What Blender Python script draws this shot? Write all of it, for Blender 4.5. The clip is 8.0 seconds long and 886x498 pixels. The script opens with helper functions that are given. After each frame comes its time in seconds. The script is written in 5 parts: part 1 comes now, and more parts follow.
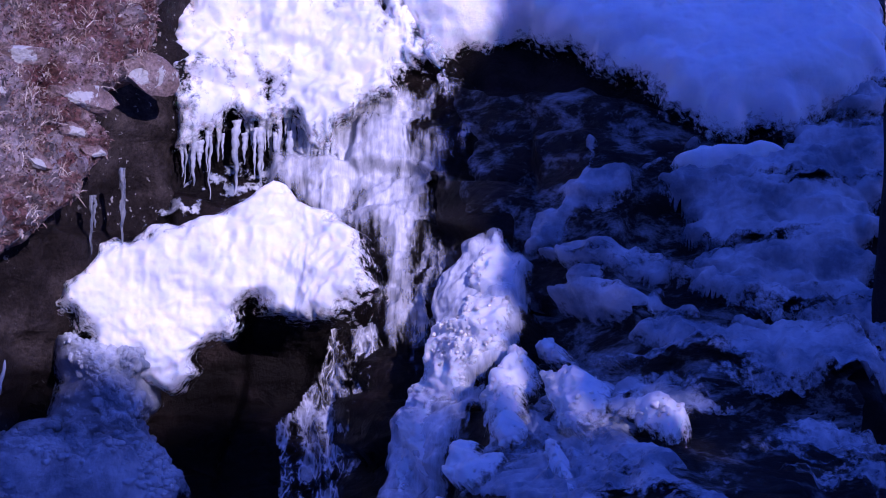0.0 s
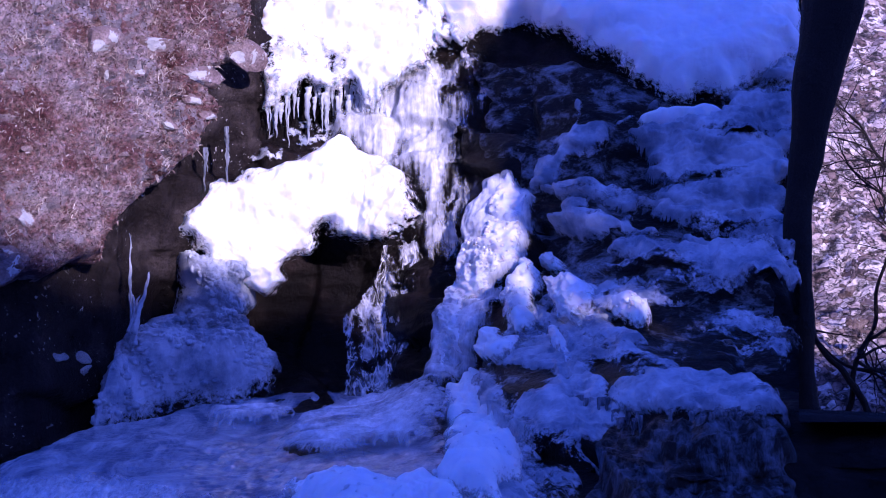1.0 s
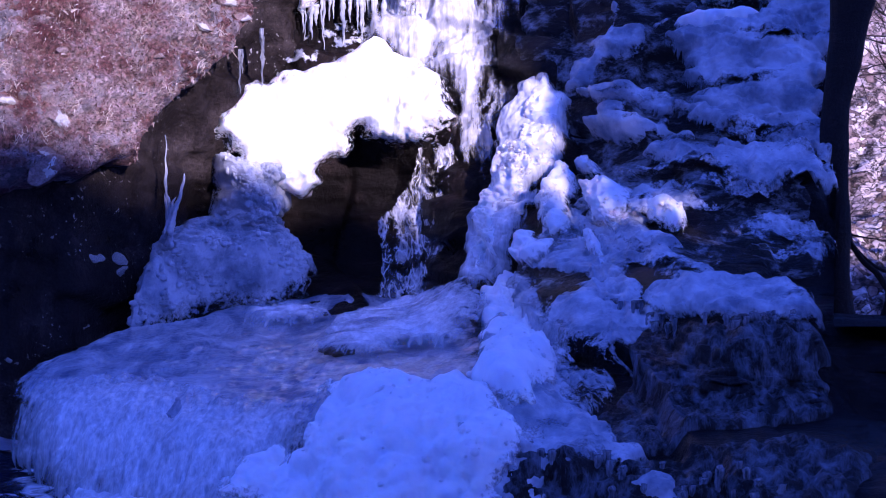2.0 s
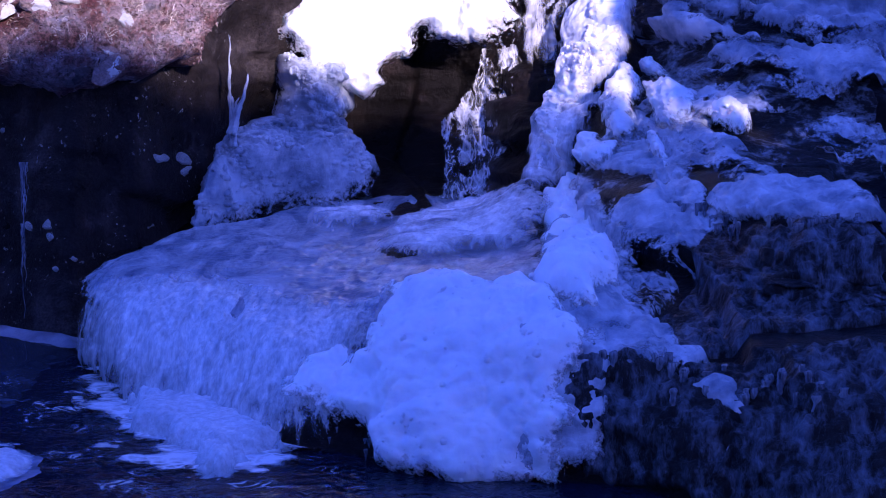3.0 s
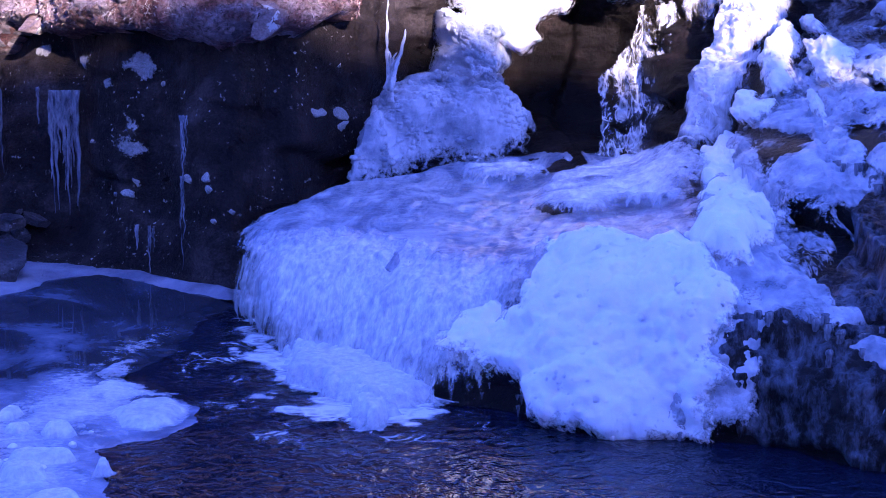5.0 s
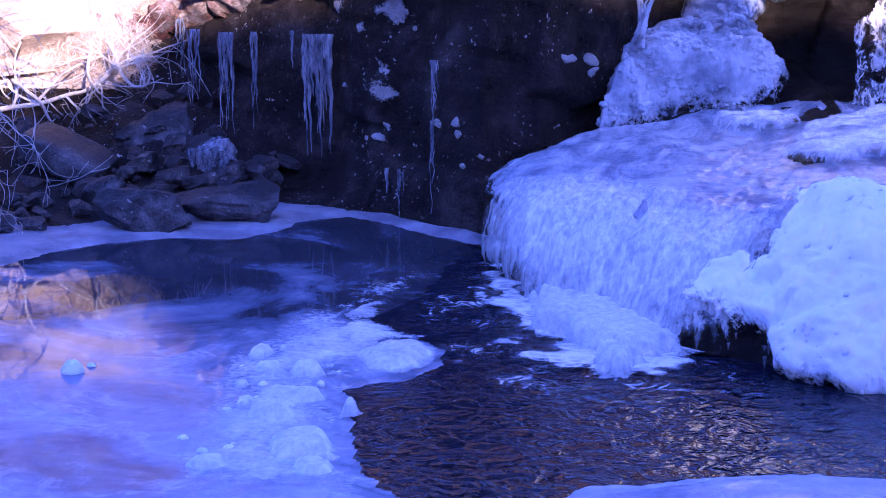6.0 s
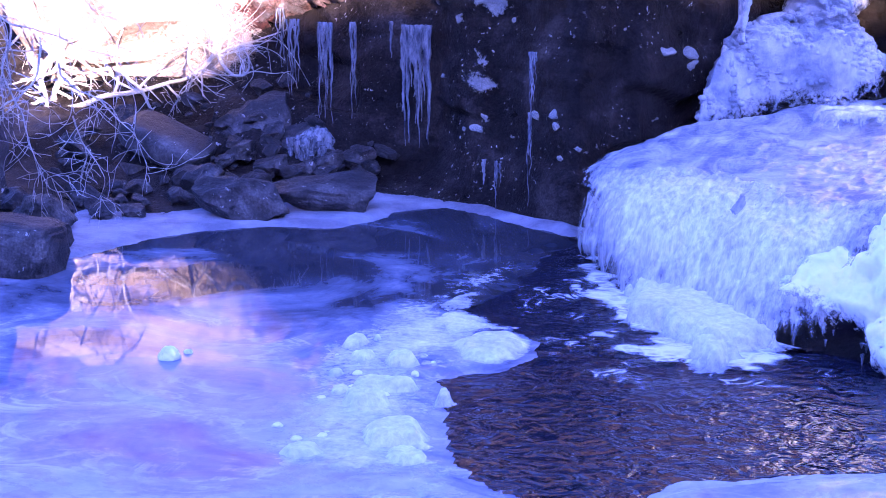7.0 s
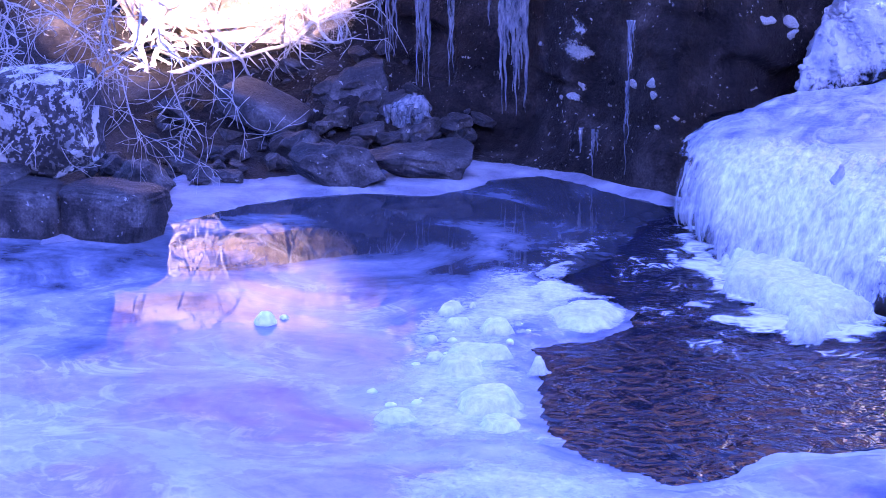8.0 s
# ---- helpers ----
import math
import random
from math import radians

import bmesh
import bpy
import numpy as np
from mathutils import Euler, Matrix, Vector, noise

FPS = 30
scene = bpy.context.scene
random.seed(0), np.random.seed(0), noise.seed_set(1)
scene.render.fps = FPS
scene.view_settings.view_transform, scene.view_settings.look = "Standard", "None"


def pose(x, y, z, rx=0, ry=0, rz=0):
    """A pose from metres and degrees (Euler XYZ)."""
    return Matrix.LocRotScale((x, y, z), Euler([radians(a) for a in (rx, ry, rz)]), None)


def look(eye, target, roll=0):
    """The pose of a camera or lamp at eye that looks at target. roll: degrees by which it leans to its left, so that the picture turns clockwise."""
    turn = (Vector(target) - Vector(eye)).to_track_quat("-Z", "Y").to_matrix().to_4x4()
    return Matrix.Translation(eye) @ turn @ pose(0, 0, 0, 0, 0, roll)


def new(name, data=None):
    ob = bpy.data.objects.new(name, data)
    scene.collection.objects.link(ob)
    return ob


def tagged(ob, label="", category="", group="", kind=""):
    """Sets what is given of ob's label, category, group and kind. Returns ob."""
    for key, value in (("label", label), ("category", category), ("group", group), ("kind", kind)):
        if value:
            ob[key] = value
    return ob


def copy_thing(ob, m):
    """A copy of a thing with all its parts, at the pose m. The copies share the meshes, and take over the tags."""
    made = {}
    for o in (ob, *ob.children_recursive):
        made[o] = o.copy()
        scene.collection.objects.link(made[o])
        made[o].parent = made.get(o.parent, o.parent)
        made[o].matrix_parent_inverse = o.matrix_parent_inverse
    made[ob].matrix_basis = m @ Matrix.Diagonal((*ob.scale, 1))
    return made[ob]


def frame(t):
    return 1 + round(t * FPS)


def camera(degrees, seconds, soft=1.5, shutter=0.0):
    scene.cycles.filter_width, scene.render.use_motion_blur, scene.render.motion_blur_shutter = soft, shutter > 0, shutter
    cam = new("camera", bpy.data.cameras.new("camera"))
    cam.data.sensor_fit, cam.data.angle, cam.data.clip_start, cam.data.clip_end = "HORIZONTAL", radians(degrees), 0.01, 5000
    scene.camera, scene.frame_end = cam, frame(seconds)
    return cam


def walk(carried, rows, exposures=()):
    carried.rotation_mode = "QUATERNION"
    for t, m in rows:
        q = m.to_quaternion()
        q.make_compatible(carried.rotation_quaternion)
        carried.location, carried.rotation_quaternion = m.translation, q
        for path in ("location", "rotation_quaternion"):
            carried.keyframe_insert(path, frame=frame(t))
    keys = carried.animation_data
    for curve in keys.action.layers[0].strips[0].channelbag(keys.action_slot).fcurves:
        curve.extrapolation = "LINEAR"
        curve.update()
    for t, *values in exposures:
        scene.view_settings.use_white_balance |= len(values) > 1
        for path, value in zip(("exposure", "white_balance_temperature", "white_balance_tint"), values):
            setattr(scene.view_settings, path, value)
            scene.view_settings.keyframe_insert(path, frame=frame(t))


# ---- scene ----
# ---- camera ----
cam = camera(24.0, 8.0, soft=1.0)
ROWS = [
    (0.0, 0.603, 4.264, 2.645, -2.735, -0.467, 0.231),
    (0.5, 0.271, 2.113, 2.857, -3.296, -1.721, -0.023),
    (1.0, 0.000, 0.000, 3.000, -3.385, -3.293, -0.276),
    (1.5, 0.000, 0.000, 3.000, -2.964, -4.655, -0.147),
    (1.7, 0.000, 0.000, 3.000, -2.778, -5.230, -0.147),
    (2.8, 0.000, 0.000, 3.000, -1.023, -7.957, -0.058),
    (3.0, 0.000, 0.000, 3.000, -0.665, -8.672, -0.058),
    (3.5, 0.000, 0.000, 3.000, 0.000, -10.004, 0.087),
    (4.0, 0.000, 0.000, 3.000, 0.697, -10.474, 0.352),
    (4.2, 0.000, 0.000, 3.000, 0.930, -10.323, 0.352),
    (5.3, 0.000, 0.000, 3.000, 5.208, -9.839, -0.049),
    (5.5, 0.000, 0.000, 3.000, 6.435, -10.259, -0.049),
    (6.0, 0.000, 0.000, 3.000, 10.552, -11.330, -0.240),
    (6.5, 0.000, 0.000, 3.000, 12.287, -11.534, 0.025),
    (7.0, 0.000, 0.000, 3.000, 13.244, -11.559, 0.023),
    (7.5, 0.000, 0.000, 3.000, 14.550, -11.759, 0.094),
    (8.0, 0.000, 0.000, 3.000, 15.935, -12.441, -0.005),
]
EXPOSURES = [(0.0, -0.55, 5150, 20), (1.0, 0.05, 5350, 19), (3.0, 0.54, 5650, 12), (4.2, 1.22, 5800, 7), (5.3, 1.64, 6300, 7), (6.0, 1.84, 6650, 8), (6.5, 2.34, 7150, 9), (8.0, 2.76, 7250, 11)]
walk(cam, [(t, pose(x, y, z, 0, 0, yaw) @ pose(0, 0, 0, 90 + pitch) @ pose(0, 0, 0, 0, 0, roll)) for t, x, y, z, yaw, pitch, roll in ROWS], EXPOSURES)

# ---- sky and sun ----
SUN_SIDE, SUN_HEIGHT = 25.0, 22.0
to_sun = Vector((math.sin(radians(SUN_SIDE)) * math.cos(radians(SUN_HEIGHT)), -math.cos(radians(SUN_SIDE)) * math.cos(radians(SUN_HEIGHT)), math.sin(radians(SUN_HEIGHT))))
world = bpy.data.worlds.new("sky")
scene.world = world
world.use_nodes = True
wn = world.node_tree
sky = wn.nodes.new("ShaderNodeTexSky")
sky.sky_type, sky.sun_disc = "NISHITA", False
sky.sun_elevation, sky.sun_rotation = radians(SUN_HEIGHT), radians(180 - SUN_SIDE)
tint = wn.nodes.new("ShaderNodeMix")
tint.data_type, tint.blend_type = "RGBA", "MULTIPLY"
tint.inputs[0].default_value = 1.0
tint.inputs[7].default_value = (0.33, 0.43, 1.5, 1)
wn.links.new(sky.outputs[0], tint.inputs[6])
wn.links.new(tint.outputs[2], wn.nodes["Background"].inputs[0])
wn.nodes["Background"].inputs[1].default_value = 0.22
sun = new("sun", bpy.data.lights.new("sun", "SUN"))
sun.data.energy, sun.data.angle, sun.data.color = 5.9, radians(0.6), (1.0, 0.77, 0.84)
sun.matrix_world = look(to_sun * 50, (0, 0, 0))


# ---- materials ----
def mat(name):
    m = bpy.data.materials.new(name)
    m.use_nodes = True
    return m, m.node_tree, m.node_tree.nodes["Principled BSDF"]


def place(nt, scale=(1, 1, 1), kind="Object", loc=(0, 0, 0)):
    c = nt.nodes.new("ShaderNodeTexCoord")
    mp = nt.nodes.new("ShaderNodeMapping")
    mp.inputs["Scale"].default_value = scale
    mp.inputs["Location"].default_value = loc
    nt.links.new(c.outputs[kind], mp.inputs["Vector"])
    return mp.outputs[0]


def noise_of(nt, vec, scale, detail=6, rough=0.6, distort=0.0):
    n = nt.nodes.new("ShaderNodeTexNoise")
    n.inputs["Scale"].default_value, n.inputs["Detail"].default_value = scale, detail
    n.inputs["Roughness"].default_value, n.inputs["Distortion"].default_value = rough, distort
    nt.links.new(vec, n.inputs["Vector"])
    return n.outputs["Fac"]


def cells_of(nt, vec, scale, feature="F1"):
    n = nt.nodes.new("ShaderNodeTexVoronoi")
    n.feature = feature
    n.inputs["Scale"].default_value = scale
    nt.links.new(vec, n.inputs["Vector"])
    return n.outputs["Distance"]


def ramp(nt, fac, *stops):
    r = nt.nodes.new("ShaderNodeValToRGB")
    e = r.color_ramp.elements
    while len(e) < len(stops):
        e.new(0.5)
    for k, (p, c) in zip(e, stops):
        k.position = p
        k.color = (*c, 1) if isinstance(c, tuple) else (c, c, c, 1)
    nt.links.new(fac, r.inputs[0])
    return r.outputs[0]


def mixed(nt, fac, a, b, how="MIX"):
    m = nt.nodes.new("ShaderNodeMix")
    m.data_type, m.blend_type = "RGBA", how
    for sock, v in ((m.inputs[0], fac), (m.inputs[6], a), (m.inputs[7], b)):
        if isinstance(v, (int, float)):
            sock.default_value = v
        elif isinstance(v, tuple):
            sock.default_value = (*v, 1)
        else:
            nt.links.new(v, sock)
    return m.outputs[2]


def bump(nt, bsdf, height, strength=0.5, distance=0.02, first=None):
    b = nt.nodes.new("ShaderNodeBump")
    b.inputs["Strength"].default_value, b.inputs["Distance"].default_value = strength, distance
    nt.links.new(height, b.inputs["Height"])
    if first is not None:
        nt.links.new(first, b.inputs["Normal"])
    nt.links.new(b.outputs[0], bsdf.inputs["Normal"])
    return b.outputs[0]


def ragged(nt, bsdf, scale=26.0, stretch=(1, 1, 1), soft=0.32):
    """Lets a thin cover break up into grains where its mesh says that it is bare."""
    at = nt.nodes.new("ShaderNodeAttribute")
    at.attribute_name = "bare"
    f = nt.nodes.new("ShaderNodeMapRange")
    f.inputs[1].default_value, f.inputs[2].default_value, f.inputs[3].default_value, f.inputs[4].default_value = 0.28, 0.72, 0.34, 1.1
    nt.links.new(noise_of(nt, place(nt, stretch), scale, 9, 0.74, 0.3), f.inputs[0])
    d = nt.nodes.new("ShaderNodeMath")
    d.operation = "SUBTRACT"
    nt.links.new(f.outputs[0], d.inputs[0])
    nt.links.new(at.outputs["Fac"], d.inputs[1])
    nt.links.new(ramp(nt, d.outputs[0], (0.0, 0.0), (soft * 0.16, 0.35), (soft, 1.0)), bsdf.inputs["Alpha"])


def snow_mat(name, a=(0.93, 0.94, 0.95), b=(0.84, 0.86, 0.89), grain=60.0, rough=0.6, deep=0.35, soft=0.8, relief=0.55, fade=0.32):
    m, nt, bs = mat(name)
    v = place(nt)
    big = noise_of(nt, v, 3.5, 5)
    nt.links.new(ramp(nt, big, (deep, b), (deep + 0.25, a)), bs.inputs["Base Color"])
    bs.inputs["Roughness"].default_value = rough
    if soft:
        bs.inputs["Subsurface Weight"].default_value = soft
        bs.inputs["Subsurface Radius"].default_value = (0.7, 0.85, 1.0)
        bs.inputs["Subsurface Scale"].default_value = 0.06
    ragged(nt, bs, 20, (1, 1, 1), fade)
    n1 = bump(nt, bs, noise_of(nt, v, 16, 9, 0.68), relief, 0.04)
    if grain:
        bump(nt, bs, cells_of(nt, v, grain), -relief * 0.6, 0.02, n1)
    return m


def ice_mat(name, a, b, stretch=(1, 1, 1), scale=14, rough=0.18, through_light=0.25, lo=0.36, hi=0.6, relief=0.8, bend=0.0, soft=0.32):
    m, nt, bs = mat(name)
    ragged(nt, bs, 16, stretch, soft)
    v = place(nt, stretch)
    f = noise_of(nt, v, scale, 7, 0.7, bend)
    nt.links.new(ramp(nt, f, (lo, b), (hi, a)), bs.inputs["Base Color"])
    bs.inputs["Roughness"].default_value = rough
    bs.inputs["IOR"].default_value = 1.31
    bs.inputs["Transmission Weight"].default_value = through_light
    n1 = bump(nt, bs, f, relief, 0.04)
    bump(nt, bs, noise_of(nt, v, scale * 5, 5, 0.7), relief * 0.7, 0.012, n1)
    return m


def rock_mat(name, dark, mid, light, rough=0.45, lichen=0.0, grain=9.0, gloss=0.3, specks=0.0):
    m, nt, bs = mat(name)
    v = place(nt)
    f = noise_of(nt, v, 2.2, 8, 0.65)
    col = ramp(nt, f, (0.3, dark), (0.52, mid), (0.75, light))
    g = noise_of(nt, v, grain * 6, 5, 0.7)
    col = mixed(nt, 0.6, col, ramp(nt, g, (0.34, 0.2), (0.68, 1.7)), "MULTIPLY")
    if lichen:
        spots = noise_of(nt, place(nt, (1, 1, 1), "Object", (7, 3, 1)), 5.5, 6, 0.62, 0.4)
        col = mixed(nt, ramp(nt, spots, (lichen, 0.0), (lichen + 0.02, 1.0)), col, (0.55, 0.55, 0.53))
    if specks:
        tiny = noise_of(nt, place(nt, (1, 1, 1), "Object", (2, 5, 8)), 26, 4, 0.55, 0.2)
        near = noise_of(nt, v, 1.4, 3)
        col = mixed(nt, mixed(nt, 1.0, ramp(nt, tiny, (specks, 0.0), (specks + 0.02, 1.0)), ramp(nt, near, (0.45, 0.0), (0.6, 1.0)), "MULTIPLY"), col, (0.4, 0.4, 0.39))
    nt.links.new(col, bs.inputs["Base Color"])
    r = nt.nodes.new("ShaderNodeMapRange")
    r.inputs[1].default_value, r.inputs[2].default_value, r.inputs[3].default_value, r.inputs[4].default_value = 0.3, 0.7, rough - 0.2, rough + 0.2
    nt.links.new(f, r.inputs[0])
    nt.links.new(r.outputs[0], bs.inputs["Roughness"])
    bs.inputs["Specular IOR Level"].default_value = gloss
    n1 = bump(nt, bs, noise_of(nt, v, grain, 9, 0.7), 0.9, 0.06)
    bump(nt, bs, g, 0.5, 0.01, n1)
    return m


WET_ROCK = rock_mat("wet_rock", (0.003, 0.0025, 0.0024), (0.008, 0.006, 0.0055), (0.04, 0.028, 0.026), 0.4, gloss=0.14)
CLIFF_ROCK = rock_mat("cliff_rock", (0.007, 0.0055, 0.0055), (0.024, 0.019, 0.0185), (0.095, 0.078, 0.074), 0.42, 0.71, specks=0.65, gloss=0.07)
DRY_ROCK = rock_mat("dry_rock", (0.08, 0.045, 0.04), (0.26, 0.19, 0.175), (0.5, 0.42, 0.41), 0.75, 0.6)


def frosted_mat(name, stretch, scale, lo, hi, white):
    """Wet rock with a broken skin of frost."""
    m, nt, bs = mat(name)
    v = place(nt, stretch)
    mask = ramp(nt, noise_of(nt, v, scale, 12, 0.74, 0.3), (lo, 0.0), (hi, 1.0))
    rock = ramp(nt, noise_of(nt, v, 5, 6), (0.3, (0.006, 0.006, 0.006)), (0.7, (0.03, 0.026, 0.026)))
    nt.links.new(mixed(nt, mask, rock, white), bs.inputs["Base Color"])
    bs.inputs["Roughness"].default_value = 0.45
    bs.inputs["Specular IOR Level"].default_value = 0.2
    n1 = bump(nt, bs, noise_of(nt, v, 9, 10, 0.72), 0.9, 0.06)
    bump(nt, bs, mask, 0.5, 0.03, n1)
    return m


FROSTED = frosted_mat("frosted_rock", (1, 1, 1.6), 3.2, 0.5, 0.68, (0.5, 0.54, 0.6))
GLAZE = frosted_mat("glazed_rock", (1.3, 0.8, 0.5), 7.0, 0.46, 0.70, (0.26, 0.30, 0.37))
SNOW = snow_mat("snow", (0.88, 0.89, 0.91), (0.70, 0.73, 0.78), relief=0.3)
SOFT_SNOW = snow_mat("soft_snow", (0.93, 0.94, 0.95), (0.80, 0.83, 0.88), 0, 0.65, 0.32, 0.9, 0.42)
RIME = snow_mat("icy_snow", (0.68, 0.71, 0.76), (0.22, 0.26, 0.33), 45, 0.42, 0.38, 0.0, 0.8)
THIN_SNOW = snow_mat("thin_snow", (0.82, 0.84, 0.87), (0.62, 0.65, 0.70), 0, 0.6, 0.32, 0.0, 0.3, 0.95)
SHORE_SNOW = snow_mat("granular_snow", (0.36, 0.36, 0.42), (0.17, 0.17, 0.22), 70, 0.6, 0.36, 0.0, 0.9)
FROTH = ice_mat("falling_water", (0.90, 0.91, 0.93), (0.50, 0.54, 0.60), (1, 0.5, 0.07), 26, 0.4, 0.0, relief=0.35, soft=0.9)
FILM = ice_mat("water_film", (0.86, 0.87, 0.90), (0.60, 0.63, 0.68), (1, 0.5, 0.1), 16, 0.6, 0.0, relief=0.15, soft=1.5)
MIST = ice_mat("misty_water", (0.90, 0.91, 0.93), (0.66, 0.69, 0.74), (1, 0.5, 0.16), 12, 0.7, 0.0, relief=0.12, soft=0.9)
CLEAR_ICE = ice_mat("icicle_ice", (0.56, 0.60, 0.68), (0.10, 0.12, 0.17), (1, 1, 0.22), 26, 0.12, 0.45)


def water_mat():
    m, nt, bs = mat("pool_water")
    v = place(nt, (1.1, 1.0, 1))
    bs.inputs["Base Color"].default_value = (0.006, 0.010, 0.024, 1)
    bs.inputs["Specular IOR Level"].default_value = 0.22
    bs.inputs["Roughness"].default_value = 0.1
    bs.inputs["IOR"].default_value = 1.33
    n1 = bump(nt, bs, noise_of(nt, v, 4.6, 2.0, 0.5, 1.6), 1.0, 0.034)
    bump(nt, bs, noise_of(nt, v, 9, 2, 0.5, 1.0), 0.7, 0.016, n1)
    return m


WATER = water_mat()
SHEEN = ice_mat("platform_sheen", (0.66, 0.69, 0.73), (0.15, 0.18, 0.25), (1, 0.45, 1), 2.4, 0.32, 0.0, 0.42, 0.72, 0.12, 2.0)


def pond_ice_mat():
    m, nt, bs = mat("pond_ice")
    v = place(nt)
    f = noise_of(nt, v, 1.0, 8, 0.62, 0.8)
    fine = noise_of(nt, v, 7, 8, 0.72, 0.5)
    sep = nt.nodes.new("ShaderNodeSeparateXYZ")
    nt.links.new(v, sep.inputs[0])
    # Besides snow dust, paints the cliff's dark reflection far off and pale haze near.
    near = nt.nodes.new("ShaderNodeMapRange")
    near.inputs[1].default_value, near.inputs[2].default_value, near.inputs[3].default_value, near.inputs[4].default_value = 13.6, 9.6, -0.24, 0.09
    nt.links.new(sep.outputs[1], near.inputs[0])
    dust_haze = nt.nodes.new("ShaderNodeMath")
    nt.links.new(f, dust_haze.inputs[0])
    nt.links.new(near.outputs[0], dust_haze.inputs[1])
    col = ramp(nt, dust_haze.outputs[0], (0.26, (0.03, 0.035, 0.05)), (0.40, (0.14, 0.17, 0.25)), (0.52, (0.28, 0.29, 0.37)), (0.70, (0.46, 0.46, 0.53)))
    col = mixed(nt, 0.5, col, ramp(nt, fine, (0.35, 0.5), (0.65, 1.25)), "MULTIPLY")
    swirl = ramp(nt, noise_of(nt, v, 1.6, 4, 0.55, 2.2), (0.45, 0.0), (0.5, 0.35), (0.55, 0.0))
    gate = ramp(nt, noise_of(nt, place(nt, (1, 1, 1), "Object", (4, 9, 0)), 1.2, 4), (0.45, 0.0), (0.6, 1.0))
    gate = mixed(nt, 1.0, gate, ramp(nt, dust_haze.outputs[0], (0.42, 0.0), (0.5, 1.0)), "MULTIPLY")
    col = mixed(nt, mixed(nt, 1.0, swirl, gate, "MULTIPLY"), col, (0.82, 0.84, 0.86))
    nt.links.new(col, bs.inputs["Base Color"])
    nt.links.new(ramp(nt, dust_haze.outputs[0], (0.4, 0.008), (0.48, 0.02), (0.56, 0.14), (0.64, 0.45)), bs.inputs["Roughness"])
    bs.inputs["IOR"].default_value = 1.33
    nt.links.new(ramp(nt, dust_haze.outputs[0], (0.43, 0.19), (0.5, 0.05)), bs.inputs["Specular IOR Level"])
    bump(nt, bs, fine, 0.02, 0.004)
    return m


POND_ICE = pond_ice_mat()


def heath_mat():
    """Dry heath: red-brown turf, straw and grey stone chips."""
    m, nt, bs = mat("heath")
    v = place(nt)
    f = noise_of(nt, v, 2.4, 8, 0.68)
    g = noise_of(nt, v, 30, 7, 0.78)
    turf = ramp(nt, f, (0.38, (0.10, 0.028, 0.028)), (0.48, (0.22, 0.115, 0.105)), (0.6, (0.42, 0.33, 0.33)))
    turf = mixed(nt, 0.85, turf, ramp(nt, g, (0.36, 0.08), (0.64, 2.0)), "MULTIPLY")
    chips = nt.nodes.new("ShaderNodeTexVoronoi")
    chips.inputs["Scale"].default_value, chips.inputs["Randomness"].default_value = 13.0, 1.0
    wob = nt.nodes.new("ShaderNodeTexNoise")
    wob.inputs["Scale"].default_value, wob.inputs["Detail"].default_value = 7.0, 6.0
    nt.links.new(v, wob.inputs["Vector"])
    bent = nt.nodes.new("ShaderNodeVectorMath")
    bent.operation = "MULTIPLY_ADD"
    bent.inputs[1].default_value = (0.12, 0.12, 0.12)
    nt.links.new(wob.outputs["Color"], bent.inputs[0])
    nt.links.new(v, bent.inputs[2])
    nt.links.new(bent.outputs[0], chips.inputs["Vector"])
    sep = nt.nodes.new("ShaderNodeSeparateColor")
    nt.links.new(chips.outputs["Color"], sep.inputs[0])
    grey = ramp(nt, sep.outputs[1], (0.0, (0.12, 0.10, 0.11)), (1.0, (0.55, 0.48, 0.50)))
    grey = mixed(nt, 0.6, grey, ramp(nt, noise_of(nt, v, 22, 8, 0.75), (0.35, 0.25), (0.65, 1.5)), "MULTIPLY")
    where = nt.nodes.new("ShaderNodeMath")
    where.operation = "MULTIPLY"
    nt.links.new(ramp(nt, sep.outputs[0], (0.45, 0.0), (0.5, 1.0)), where.inputs[0])
    nt.links.new(ramp(nt, noise_of(nt, v, 1.3, 6, 0.6), (0.50, 0.0), (0.58, 1.0)), where.inputs[1])
    nt.links.new(mixed(nt, where.outputs[0], turf, grey), bs.inputs["Base Color"])
    bs.inputs["Roughness"].default_value = 0.85
    n1 = bump(nt, bs, noise_of(nt, v, 9, 9, 0.75), 1.0, 0.12)
    bump(nt, bs, g, 0.9, 0.03, n1)
    return m


HEATH = heath_mat()



